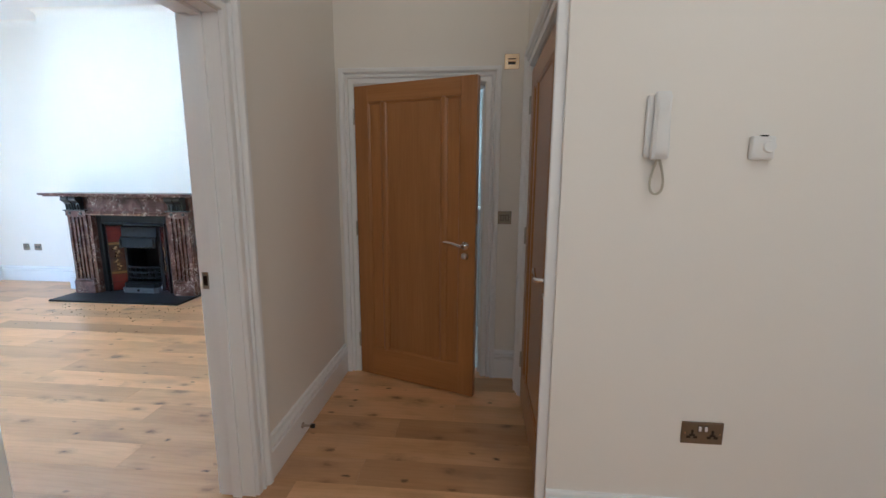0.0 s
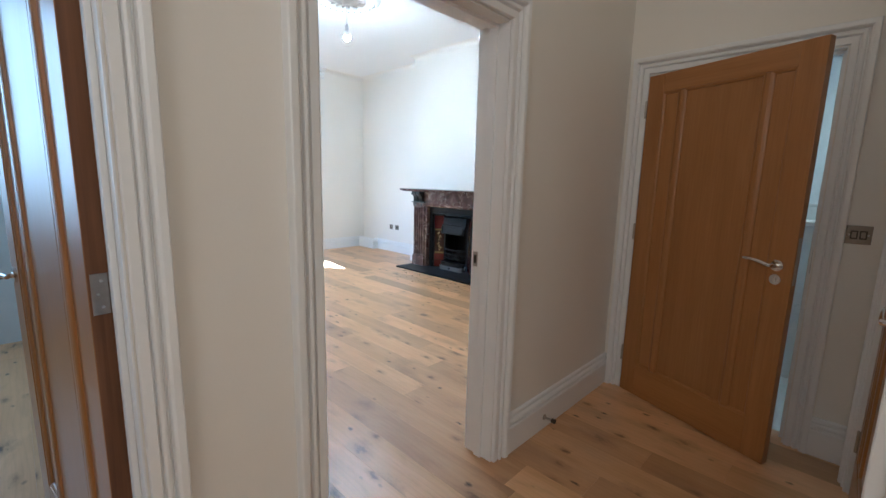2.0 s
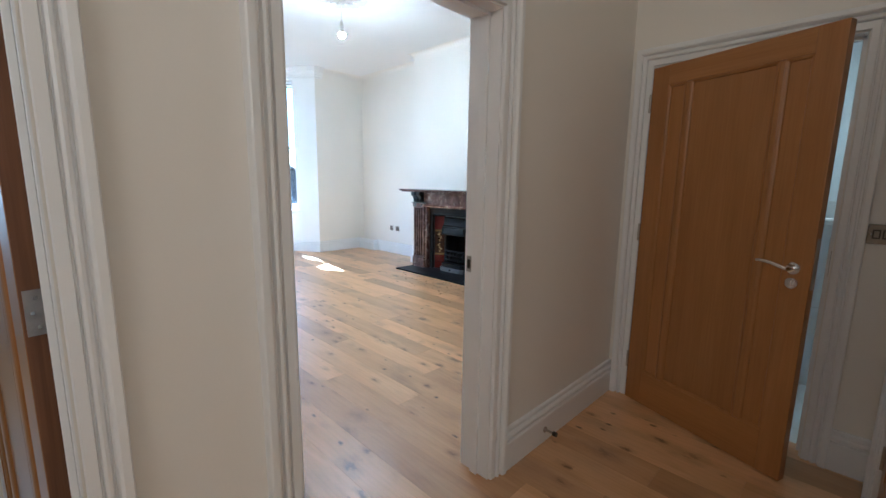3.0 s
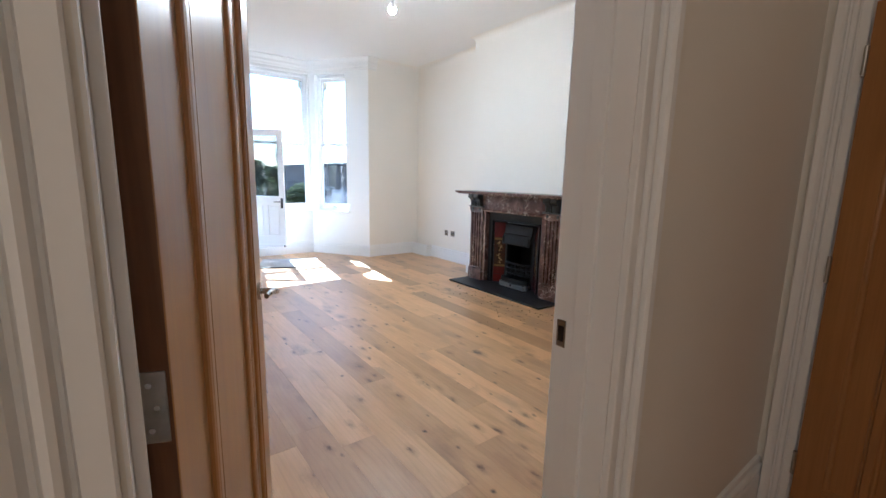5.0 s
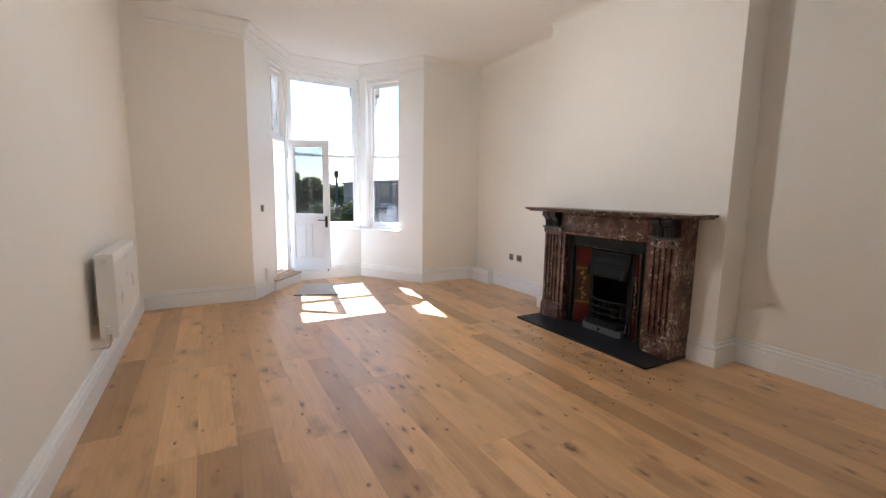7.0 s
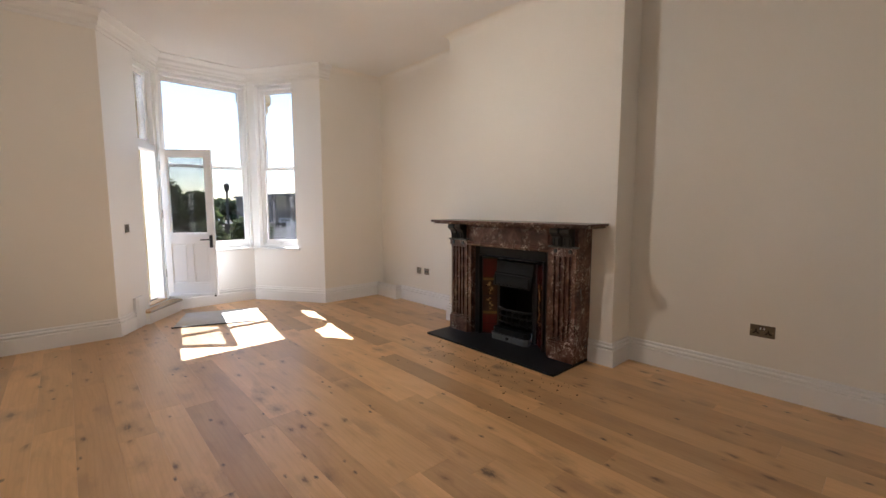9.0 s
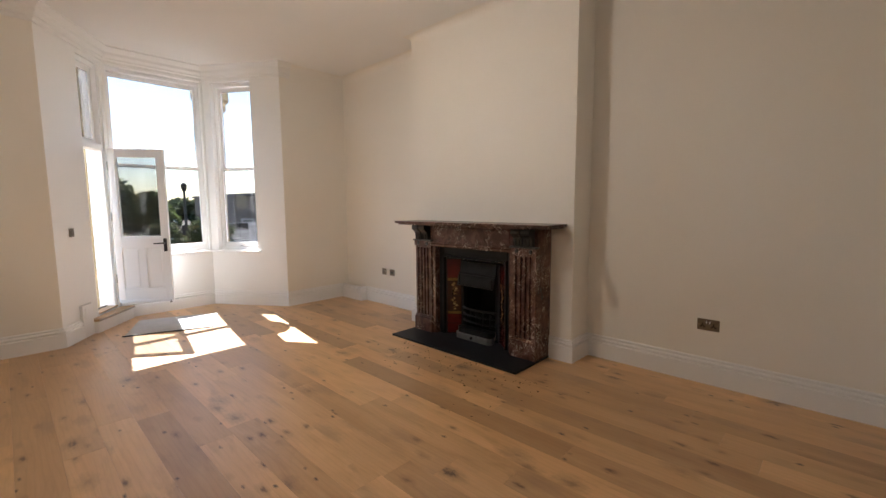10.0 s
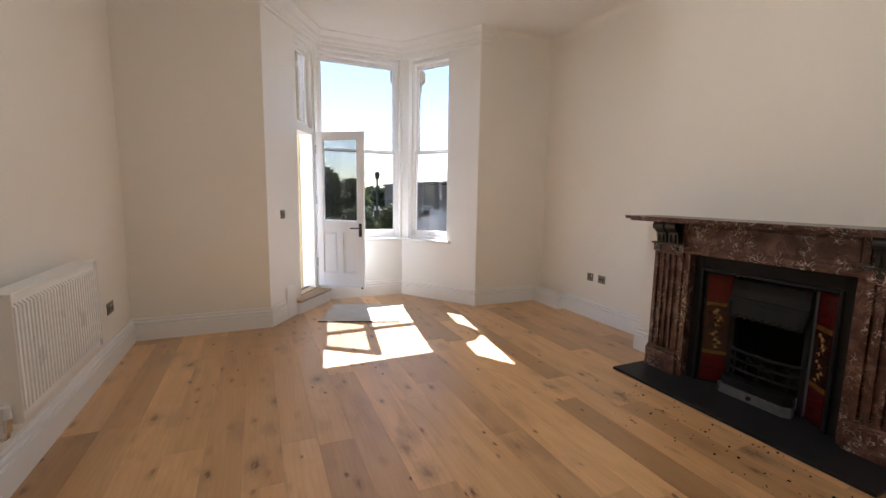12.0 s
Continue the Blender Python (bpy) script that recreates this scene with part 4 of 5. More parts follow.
def fire_insert():
    e = empty("fire_insert", pose(-4.07, 4.85, 0.0215), "black cast-iron tiled fire insert with hood", "fire insert")
    W, H, yf = 0.462, 0.925, -0.17
    bm = bmesh.new()
    for a in ((-W, -W + 0.06, 0, H), (W - 0.06, W, 0, H), (-W + 0.06, W - 0.06, H - 0.09, H)):
        box(bm, a[0], a[1], yf, yf + 0.03, a[2], a[3], bevel=0.004)
    part("iron_frame", bm, IRON, e)
    bm = bmesh.new()
    for a in ((-W + 0.06, -W + 0.08, 0, H - 0.09), (W - 0.08, W - 0.06, 0, H - 0.09), (-W + 0.08, W - 0.08, H - 0.108, H - 0.09)):
        box(bm, a[0], a[1], yf - 0.02, yf + 0.02, a[2], a[3], bevel=0.006)
    part("frame_moulding", bm, STEEL_DULL, e)
    # splayed tile cheeks, from the frame back to the grate
    for sx in (-1, 1):
        pa, pb = Vector((sx * 0.375, yf + 0.012)), Vector((sx * 0.24, yf + 0.115))
        ln = (pb - pa).length
        d = (pb - pa) / ln
        ang = math.atan2(d.y, d.x)
        m = pose(pa.x, pa.y, 0, 0, 0, math.degrees(ang))
        face = -1 if sx < 0 else 1
        cheek = part("tile_cheek", boxed(0, ln, 0.0 if face < 0 else -0.02, 0.02 if face < 0 else 0.0, 0.0, H - 0.108), IRON, e)
        cheek.matrix_basis = m
        z = 0.012
        for hgt, mat in ((0.1, TILE_RED), (0.1, TILE_RED), (0.032, TILE_GOLD), (0.16, TILE_BROWN), (0.16, TILE_BROWN), (0.032, TILE_GOLD), (0.2, TILE_RED)):
            ys = sorted((face * 0.0005, face * 0.006))
            tl = part("tile", boxed(0.012, ln - 0.012, ys[0], ys[1], z + 0.002, z + hgt - 0.002, bevel=0.0015), mat, cheek)
            if mat == TILE_BROWN:
                # a sprig: wavy stem, blossoms of small petals, dark leaves
                rnd = random.Random(7 + int(z * 100))
                mid = ln / 2
                stem = [(mid + 0.016 * math.sin(q * 0.9 + sx), face * 0.0062, z + 0.006 + q * (hgt - 0.012) / 8) for q in range(9)]
                bm = bmesh.new()
                tube(bm, stem, 0.0016, 6)
                for q in range(7):
                    p, a = stem[q + 1], rnd.uniform(0.3, 0.9) * (-1) ** q
                    bmesh.ops.create_uvsphere(bm, u_segments=8, v_segments=4, radius=1, matrix=Matrix.Translation((p[0] + (-1) ** q * 0.016, p[1], p[2])) @ Matrix.Rotation(a, 4, "Y") @ Matrix.Diagonal((0.015, 0.0008, 0.005, 1)))
                part("sprig_relief", bm, TILE_GOLD, tl, "gold painted sprig", smooth=True)
                for q in (1, 3, 4, 6, 7):
                    cx, cz = stem[q][0] + rnd.uniform(-0.012, 0.012), stem[q][2]
                    r = rnd.uniform(0.006, 0.0095)
                    bm = bmesh.new()
                    for k in range(6):
                        a = 2 * math.pi * k / 6 + q
                        m2 = Matrix.Translation((cx + r * math.cos(a), face * 0.0066, cz + r * math.sin(a))) @ Matrix.Rotation(-a, 4, "Y") @ Matrix.Diagonal((r * 0.8, 0.001, r * 0.45, 1))
                        bmesh.ops.create_uvsphere(bm, u_segments=8, v_segments=4, radius=1, matrix=m2)
                    part("flower_relief", bm, PETAL, tl, "cream painted flower", smooth=True)
            z += hgt
    # grate: hood, firebox, basket, ash cover
    bm = bmesh.new()
    for a in ((-0.235, -0.2, 0, 0.79), (0.2, 0.235, 0, 0.79), (-0.2, 0.2, 0.73, 0.79)):
        box(bm, a[0], a[1], yf + 0.09, yf + 0.15, a[2], a[3], bevel=0.008)
    part("grate_arch", bm, IRON, e)
    prof = [(yf + 0.1, 0.785), (yf + 0.075, 0.78), (yf + 0.065, 0.72), (yf + 0.06, 0.665), (yf + 0.045, 0.655), (yf + 0.035, 0.63), (yf + 0.012, 0.545), (yf + 0.018, 0.54), (yf + 0.045, 0.6), (yf + 0.07, 0.64), (yf + 0.1, 0.72)]
    bm = bmesh.new()
    lo = [bm.verts.new((-0.225, y, z)) for y, z in prof]
    hi = [bm.verts.new((0.225, y, z)) for y, z in prof]
    bm.faces.new(lo)
    bm.faces.new(hi[::-1])
    for i in range(len(prof)):
        j = (i + 1) % len(prof)
        bm.faces.new((lo[i], lo[j], hi[j], hi[i]))
    hood = part("hood", bm, STEEL_DULL, e, "black iron smoke hood")
    bm = bmesh.new()
    cyl(bm, (-0.228, yf + 0.05, 0.66), (0.228, yf + 0.05, 0.66), 0.011, 12)
    cyl(bm, (-0.228, yf + 0.074, 0.781), (0.228, yf + 0.074, 0.781), 0.009, 12)
    part("hood_bead", bm, IRON, hood, smooth=True)
    for k in range(9):
        bm = bmesh.new()
        x = -0.2 + 0.05 * k
        cyl(bm, (x, yf + 0.009, 0.546), (x, yf + 0.019, 0.548), 0.014, 14)
        part("scallop", bm, STEEL_DULL, hood, smooth=False)
    for sx in (-1, 1):
        a, b = sorted((sx * 0.215, sx * 0.195))
        part("hood_rib", boxed(a, b, yf + 0.008, yf + 0.02, 0.56, 0.64, bevel=0.003), IRON, hood)
    bm = bmesh.new()
    box(bm, -0.2, 0.2, 0.2, 0.26, 0, 0.75)
    box(bm, -0.235, -0.2, -0.03, 0.26, 0, 0.75)
    box(bm, 0.2, 0.235, -0.03, 0.26, 0, 0.75)
    box(bm, -0.2, 0.2, -0.03, 0.2, 0.69, 0.75)
    part("firebox", bm, SOOT, e)
    bm = bmesh.new()
    for z in (0.17, 0.235, 0.3):
        pts = [(-0.205, yf + 0.1, z), (-0.18, yf + 0.07, z), (-0.09, yf + 0.045, z), (0, yf + 0.04, z), (0.09, yf + 0.045, z), (0.18, yf + 0.07, z), (0.205, yf + 0.1, z)]
        tube(bm, pts, 0.009 if z < 0.3 else 0.013, 8)
    for x in (-0.16, -0.08, 0, 0.08, 0.16):
        cyl(bm, (x, yf + 0.044 + abs(x) * 0.13, 0.14), (x, yf + 0.044 + abs(x) * 0.13, 0.3), 0.007, 8)
    part("basket", bm, IRON, e, "curved iron fire basket bars", smooth=True)
    prof = [(-0.225, yf + 0.0), (-0.19, yf - 0.03), (0.19, yf - 0.03), (0.225, yf + 0.0), (0.21, yf + 0.07), (-0.21, yf + 0.07)]
    ASH = surface("worn_grey_iron", (0.1, 0.105, 0.11), (0.17, 0.175, 0.18), 0.5, 0.3, 20, 120, 0.3, 0.001)
    part("ash_cover", prism(bmesh.new(), prof, 0.001, 0.06), ASH, e, "worn grey iron ash pan cover")
    part("ash_ledge", prism(bmesh.new(), [(x * 0.96, y + 0.02) for x, y in prof], 0.06, 0.115), IRON, e)
    bm = bmesh.new()
    cyl(bm, (0, yf - 0.03, 0.034), (0, yf - 0.042, 0.034), 0.014, 16)
    part("air_knob", bm, IRON, e, smooth=True)
    rnd = random.Random(3)
    bm = bmesh.new()
    bmesh.ops.create_icosphere(bm, subdivisions=1, radius=1.0)
    for v in bm.verts:
        v.co *= rnd.uniform(0.8, 1.15)
    coal = part("coal", bm, SOOT, e, "dark coal")
    for k in range(26):
        ob = coal if k == 0 else new("coal", coal.data)
        ob.parent = e
        r = rnd.uniform(0.02, 0.036)
        ob.matrix_basis = Matrix.LocRotScale((rnd.uniform(-0.17, 0.17), rnd.uniform(yf + 0.08, 0.1), 0.14 + rnd.uniform(0, 0.08)), Euler((rnd.random() * 3, rnd.random() * 3, 0)), (r * 1.2, r, r * 0.85))
    return e


fire_insert()


# ---- radiator ----
def radiator():
    x0, x1, z0, z1, yb = -5.70, -4.71, 0.375, 0.92, SOUTH
    e = empty("radiator", pose((x0 + x1) / 2, yb + 0.012, z0), "white ribbed double panel radiator hung on the wall", "radiator")
    w, h = x1 - x0, z1 - z0
    for y in (0.055, 0.125):
        bm = bmesh.new()
        n = 29
        pitch = (w - 0.03) / n
        prof = []
        for k in range(n):
            a = -w / 2 + 0.015 + k * pitch
            for f, dy in ((0.0, 0.0), (0.3, 0.0), (0.4, 0.014), (0.9, 0.014)):
                prof.append((a + f * pitch, dy))
        prof.append((w / 2 - 0.015, 0.0))
        rows = []
        for z, k in ((0.004, 0), (0.035, 0), (0.05, 1), (h - 0.06, 1), (h - 0.045, 0), (h - 0.012, 0)):
            rows.append([bm.verts.new((x, y + dy * k, z)) for x, dy in prof])
        for u, v in zip(rows, rows[1:]):
            for i in range(len(prof) - 1):
                bm.faces.new((u[i], u[i + 1], v[i + 1], v[i]))
        back = [bm.verts.new((x, y - 0.012, z)) for x, z in ((-w / 2 + 0.015, 0.004), (w / 2 - 0.015, 0.004), (w / 2 - 0.015, h - 0.012), (-w / 2 + 0.015, h - 0.012))]
        bm.faces.new(back)
        part("panel", bm, ENAMEL, e, recalc=False)
    for sx in (-1, 1):
        a, b = sorted((sx * w / 2, sx * (w / 2 - 0.006)))
        part("side_cover", boxed(a, b, 0.04, 0.138, 0.0, h, bevel=0.002), ENAMEL, e)
    part("top_grille", boxed(-w / 2 + 0.006, w / 2 - 0.006, 0.04, 0.136, h - 0.012, h, bevel=0.003), ENAMEL, e)
    for x in (-0.3, 0.3):
        part("bracket", boxed(x - 0.02, x + 0.02, -0.011, 0.043, 0.1, 0.5), ENAMEL, e)
    bm = bmesh.new()
    cyl(bm, (w / 2, 0.09, h - 0.045), (w / 2 + 0.012, 0.09, h - 0.045), 0.012, 14)
    part("bleed_valve", bm, CHROME, e, smooth=True)
    for sx in (1,):
        bm = bmesh.new()
        cyl(bm, (sx * w / 2, 0.09, 0.03), (sx * (w / 2 + 0.02), 0.09, 0.03), 0.012, 14)
        cyl(bm, (sx * (w / 2 + 0.016), 0.09, -0.02), (sx * (w / 2 + 0.016), 0.09, 0.035), 0.014, 14)
        v = part("valve", bm, CHROME, e, "chrome radiator valve", smooth=True)
        bm = bmesh.new()
        cyl(bm, (sx * (w / 2 + 0.016), 0.09, 0.035), (sx * (w / 2 + 0.016), 0.09, 0.085), 0.017, 14, 0.014)
        part("valve_cap", bm, PLASTIC, v, smooth=True)
        bm = bmesh.new()
        tube(bm, [(sx * (w / 2 + 0.016), 0.09, -0.02), (sx * (w / 2 + 0.016), 0.086, -0.045), (sx * (w / 2 + 0.016), 0.07, -0.055), (sx * (w / 2 + 0.016), -0.011, -0.056)], 0.0075, 10)
        part("pipe", bm, CHROME, v, "chrome radiator tail pipe", smooth=True)
    return e


radiator()


# ---- electrical plates ----
def socket(m, w, h, label, inserts, category="socket", mat=None, group=""):
    """A metal plate on a wall: local x along, z up, -y out of the wall. inserts: boxes (x, z, w, h, kind)."""
    e = empty("wall_socket" if category == "socket" else "light_switch", m, label, category, group)
    part("plate", boxed(-w / 2, w / 2, -0.007, -0.0005, -h / 2, h / 2, bevel=0.002), mat or NICKEL, e)
    for x, z, a, b, kind in inserts:
        if kind == "rocker":
            part("rocker", boxed(x - a / 2, x + a / 2, -0.0105, -0.007, z - b / 2, z + b / 2, bevel=0.001), mat or NICKEL, e)
        elif kind == "white":
            part("rocker", boxed(x - a / 2, x + a / 2, -0.0115, -0.007, z - b / 2, z + b / 2), PLASTIC, e)
        elif kind == "metal":
            part("thumb_turn", boxed(x - a / 2, x + a / 2, -0.022, -0.007, z - b / 2, z + b / 2, bevel=0.004), mat or NICKEL, e)
        else:
            part("insert", boxed(x - a / 2, x + a / 2, -0.0085, -0.007, z - b / 2, z + b / 2), BLACK, e)
    for x in (-w / 2 + 0.012, w / 2 - 0.012):
        bm = bmesh.new()
        cyl(bm, (x, -0.007, 0), (x, -0.0085, 0), 0.0035, 8)
        part("screw", bm, CHROME, e)
    return e


DOUBLE = []
for c in (-0.036, 0.036):
    DOUBLE += [(c, 0.004, 0.008, 0.018, "black"), (c - 0.012, -0.016, 0.014, 0.009, "black"), (c + 0.012, -0.016, 0.014, 0.009, "black"), (c, -0.008, 0.02, 0.008, "black"), (c * 0.3, 0.019, 0.014, 0.024, "black"), (c * 0.3, 0.019, 0.009, 0.018, "white")]
SINGLE = [(-0.008, 0.01, 0.008, 0.018, "black"), (-0.02, -0.012, 0.014, 0.009, "black"), (0.004, -0.012, 0.014, 0.009, "black"), (0.026, 0.016, 0.012, 0.022, "black"), (0.026, 0.016, 0.008, 0.016, "white")]
face_n, face_s, face_e = (lambda x, y, z: pose(x, y, z)), (lambda x, y, z: pose(x, y, z, 0, 0, 180)), (lambda x, y, z: pose(x, y, z, 0, 0, -90))
socket(face_n(-2.16, NORTH, 0.455), 0.146, 0.086, "black nickel double power socket on the wall", DOUBLE, group="power sockets")
socket(face_n(-6.07, NORTH, 0.46), 0.086, 0.086, "black nickel single power socket beside the fireplace", SINGLE, group="power sockets")
socket(face_n(-5.90, NORTH, 0.46), 0.1, 0.086, "black nickel data socket beside the fireplace", [(-0.018, 0, 0.024, 0.03, "black"), (0.018, 0, 0.024, 0.03, "black")], group="power sockets")
socket(face_s(-6.414, SOUTH, 0.445), 0.146, 0.086, "black nickel double power socket beside the radiator", DOUBLE, group="power sockets")
socket(face_n(0.805, HI, 0.478), 0.146, 0.086, "black nickel double power socket in the hall", DOUBLE, group="power sockets")
socket(face_n(0.135, HN, 1.14), 0.09, 0.086, "black nickel two-gang light switch by the bathroom door", [(-0.016, 0, 0.026, 0.04, "black"), (0.016, 0, 0.026, 0.04, "black"), (-0.016, 0, 0.016, 0.028, "rocker"), (0.016, 0, 0.016, 0.028, "rocker")], "switch")
socket(face_n(0.152, HN, 2.128), 0.092, 0.09, "pale brass isolator plate high on the hall wall", [(0, 0, 0.046, 0.036, "black"), (0, 0.002, 0.05, 0.016, "metal")], "switch", BRASS)
socket(south @ pose(0.27, 0, 1.12), 0.075, 0.086, "small steel switch on the bay wall", [(0, 0, 0.03, 0.034, "black"), (0, 0, 0.02, 0.028, "rocker")], "switch")


# ---- hall fittings ----
def intercom():
    e = empty("intercom", pose(0.54, HI, 1.585), "white plastic wall intercom handset with coiled cord", "intercom")
    part("base", boxed(-0.03, 0.032, -0.018, -0.0005, -0.112, 0.09, bevel=0.008), PLASTIC, e)
    bm = bmesh.new()
    rows = []
    for z, y0, y1, w in ((-0.118, -0.022, -0.042, 0.024), (-0.11, -0.02, -0.048, 0.027), (-0.08, -0.02, -0.05, 0.027), (-0.02, -0.028, -0.046, 0.025), (0.04, -0.028, -0.046, 0.023), (0.08, -0.02, -0.046, 0.024), (0.095, -0.022, -0.04, 0.021)):
        rows.append([bm.verts.new((0.012 + x, y, z)) for x, y in ((-w, y0), (-w, y1 + 0.006), (-w + 0.008, y1), (w - 0.008, y1), (w, y1 + 0.006), (w, y0))])
    for u, v in zip(rows, rows[1:]):
        for i in range(6):
            bm.faces.new((u[i], u[(i + 1) % 6], v[(i + 1) % 6], v[i]))
    bm.faces.new(rows[0][::-1])
    bm.faces.new(rows[-1])
    part("handset", bm, PLASTIC, e, smooth=True)
    bm = bmesh.new()
    pts = []
    n = 220
    for k in range(n):
        s = k / (n - 1)
        a = s * 2 * math.pi
        cx, cz = 0.012 - 0.022 * math.sin(a) * (1 - 0.35 * math.cos(a)) * math.sin(s * math.pi) ** 0.5, -0.112 - 0.06 * (1 - math.cos(a))
        pts.append((cx + 0.002 * math.cos(k * 1.3), -0.03 + 0.002 * math.sin(k * 1.3), cz))
    tube(bm, pts, 0.0032, 6)
    part("cord", bm, surface("cord_plastic", (0.45, 0.41, 0.32), (0.54, 0.5, 0.4), 0.5), e, "coiled off-white cord", smooth=True)
    return e


intercom()
e = empty("thermostat", pose(0.879, HI, 1.506), "small white room thermostat with round dial", "thermostat")
part("body", boxed(-0.036, 0.036, -0.025, -0.0005, -0.039, 0.036, bevel=0.007), PLASTIC, e)
bm = bmesh.new()
cyl(bm, (0.014, -0.025, 0.002), (0.014, -0.033, 0.002), 0.02, 28, 0.018)
part("dial", bm, PLASTIC, e, smooth=True)
part("slot", boxed(-0.012, 0.01, -0.0265, -0.012, 0.0335, 0.0385, bevel=0.002), BLACK, e)

e = empty("door_stopper", pose(HW + 0.028, 2.165, 0.068), "small black rubber-tipped door stop on the skirting", "door stop")
bm = bmesh.new()
cyl(bm, (0, 0, 0), (0.006, 0, 0), 0.016, 16)
cyl(bm, (0.006, 0, 0), (0.055, 0, 0), 0.006, 12)
part("rod", bm, BRUSHED, e, smooth=True)
bm = bmesh.new()
cyl(bm, (0.05, 0, 0), (0.07, 0, 0), 0.012, 16)
part("tip", bm, BLACK, e, smooth=True)

e = empty("strike_plate", pose(EAST + 0.018, 1.7225, 0.985), "brushed steel strike plate let into the door jamb", "strike plate")
part("plate", boxed(-0.013, 0.013, -0.0022, -0.0002, -0.035, 0.035), BRUSHED, e)
# raised black patch painted in for the shade inside the latch hole
part("latch_hole_shade", boxed(-0.008, 0.008, -0.003, -0.0022, -0.02, 0.02), BLACK, e)
e = empty("strike_plate", pose(-0.014, HN + 0.024, 0.985), "brushed steel strike plate in the bathroom door frame", "strike plate")
part("plate", boxed(-0.0022, -0.0002, -0.013, 0.013, -0.06, 0.06), BRUSHED, e)

# ---- ceiling rose and pendant ----
CX, CY = -4.07, 2.94
bm = bmesh.new()
lathe(bm, [(0.0, CEILING - 0.075), (0.03, CEILING - 0.074), (0.05, CEILING - 0.05), (0.1, CEILING - 0.045), (0.13, CEILING - 0.032), (0.2, CEILING - 0.03), (0.25, CEILING - 0.038), (0.29, CEILING - 0.03), (0.33, CEILING - 0.036), (0.36, CEILING - 0.016), (0.37, CEILING - 0.001)], 48, (CX, CY))
rose = tagged(part("ceiling_rose", bm, CEIL, smooth=True), "round white plaster ceiling rose with leaf relief", "ceiling rose")
bm = bmesh.new()
for k in range(16):
    a = 2 * math.pi * k / 16
    bmesh.ops.create_uvsphere(bm, u_segments=10, v_segments=6, radius=1, matrix=pose(CX + 0.165 * math.cos(a), CY + 0.165 * math.sin(a), CEILING - 0.03, 0, 0, math.degrees(a)) @ Matrix.Diagonal((0.045, 0.024, 0.016, 1)))
part("leaf_relief", bm, CEIL, rose, smooth=True)
bead = None
for k in range(28):
    a = 2 * math.pi * k / 28
    if bead is None:
        bm = bmesh.new()
        bmesh.ops.create_uvsphere(bm, u_segments=8, v_segments=5, radius=1, matrix=Matrix.Diagonal((0.02, 0.02, 0.014, 1)))
        ob = bead = part("bead", bm, CEIL, rose, smooth=True)
    else:
        ob = new("bead", bead.data)
        ob.parent = rose
    ob.location = (CX + 0.31 * math.cos(a), CY + 0.31 * math.sin(a), CEILING - 0.03)
e = empty("pendant_lamp", pose(CX, CY, 2.86), "bare lit bulb on a short pendant flex", "pendant lamp")
bm = bmesh.new()
cyl(bm, (0, 0, 0.12), (0, 0, 0.32), 0.0035, 8)
part("flex", bm, PLASTIC, e)
bm = bmesh.new()
lathe(bm, [(0.008, 0.13), (0.016, 0.12), (0.02, 0.1), (0.021, 0.07), (0.018, 0.06)], 16)
part("lamp_holder", bm, PLASTIC, e, smooth=True)
bm = bmesh.new()
lathe(bm, [(0.014, 0.06), (0.018, 0.045), (0.031, 0.02), (0.037, 0.004), (0.037, 0.0), (0.001, 0.0)], 24)
part("bulb_base", bm, PLASTIC, e, "white opaque lamp base", smooth=True)
bm = bmesh.new()
lathe(bm, [(0.001, -0.0005), (0.036, -0.0005), (0.0345, -0.012), (0.029, -0.026), (0.017, -0.037), (0.001, -0.041)], 24)
part("bulb", bm, BULB, e, "lit bulb", smooth=True)

# ---- doormat in the bay ----
e = empty("doormat", pose(-7.07, 2.83, 0.001, 0, 0, 68.8), "grey fibre doormat with dark edge on the oak floor", "doormat")
part("mat_top", boxed(-0.42, 0.42, -0.3, 0.38, 0, 0.01, bevel=0.003), MAT_GREY, e)
# dark strip along the mat's edge on the room side
part("edging", boxed(-0.44, 0.42, -0.318, -0.301, 0, 0.011, bevel=0.002), BLACK, e, "dark edge strip")


# soot crumbs fallen before the hearth
rnd = random.Random(21)
bm = bmesh.new()
for k in range(120):
    r = rnd.choice((0.003, 0.0035, 0.004, 0.005, 0.0075))
    bmesh.ops.create_icosphere(bm, subdivisions=1, radius=r, matrix=Matrix.LocRotScale((rnd.uniform(-4.6, -3.0), 4.27 - abs(rnd.gauss(0, 0.3)), 0.0015), Euler((rnd.random() * 3, 0, rnd.random() * 3)), (1.3, 1.0, 0.35)))
tagged(part("soot_crumbs", bm, SOOT), "scattered soot crumbs on the boards before the hearth", "soot", kind="stuff")


# ---- bathroom seen through the gap ----
TILE_WALL = surface("marble_wall_tile", (0.62, 0.62, 0.6), (0.75, 0.75, 0.74), 0.15, 0, 3, 20, 0.03)
e = empty("bathroom_tiling", pose(0, 0, 0), "pale veined marble wall tiles in the bathroom", "wall tiles", kind="structure")
for i in range(3):
    for k in range(2):
        part("tile", boxed(-0.975 + 0.6 * i, -0.975 + 0.6 * i + 0.596, 4.988, 4.999, 0.6 * k + 0.002, 0.6 * k + 0.598), TILE_WALL, e)
for i in range(3):
    for k in range(2):
        part("tile", boxed(0.789, 0.799, 3.13 + 0.6 * i, 3.13 + 0.6 * i + 0.596, 0.6 * k + 0.002, 0.6 * k + 0.598), TILE_WALL, e)
part("dado_trim", boxed(-0.975, 0.785, 4.98, 4.999, 1.202, 1.225, bevel=0.004), TILE_WALL, e)
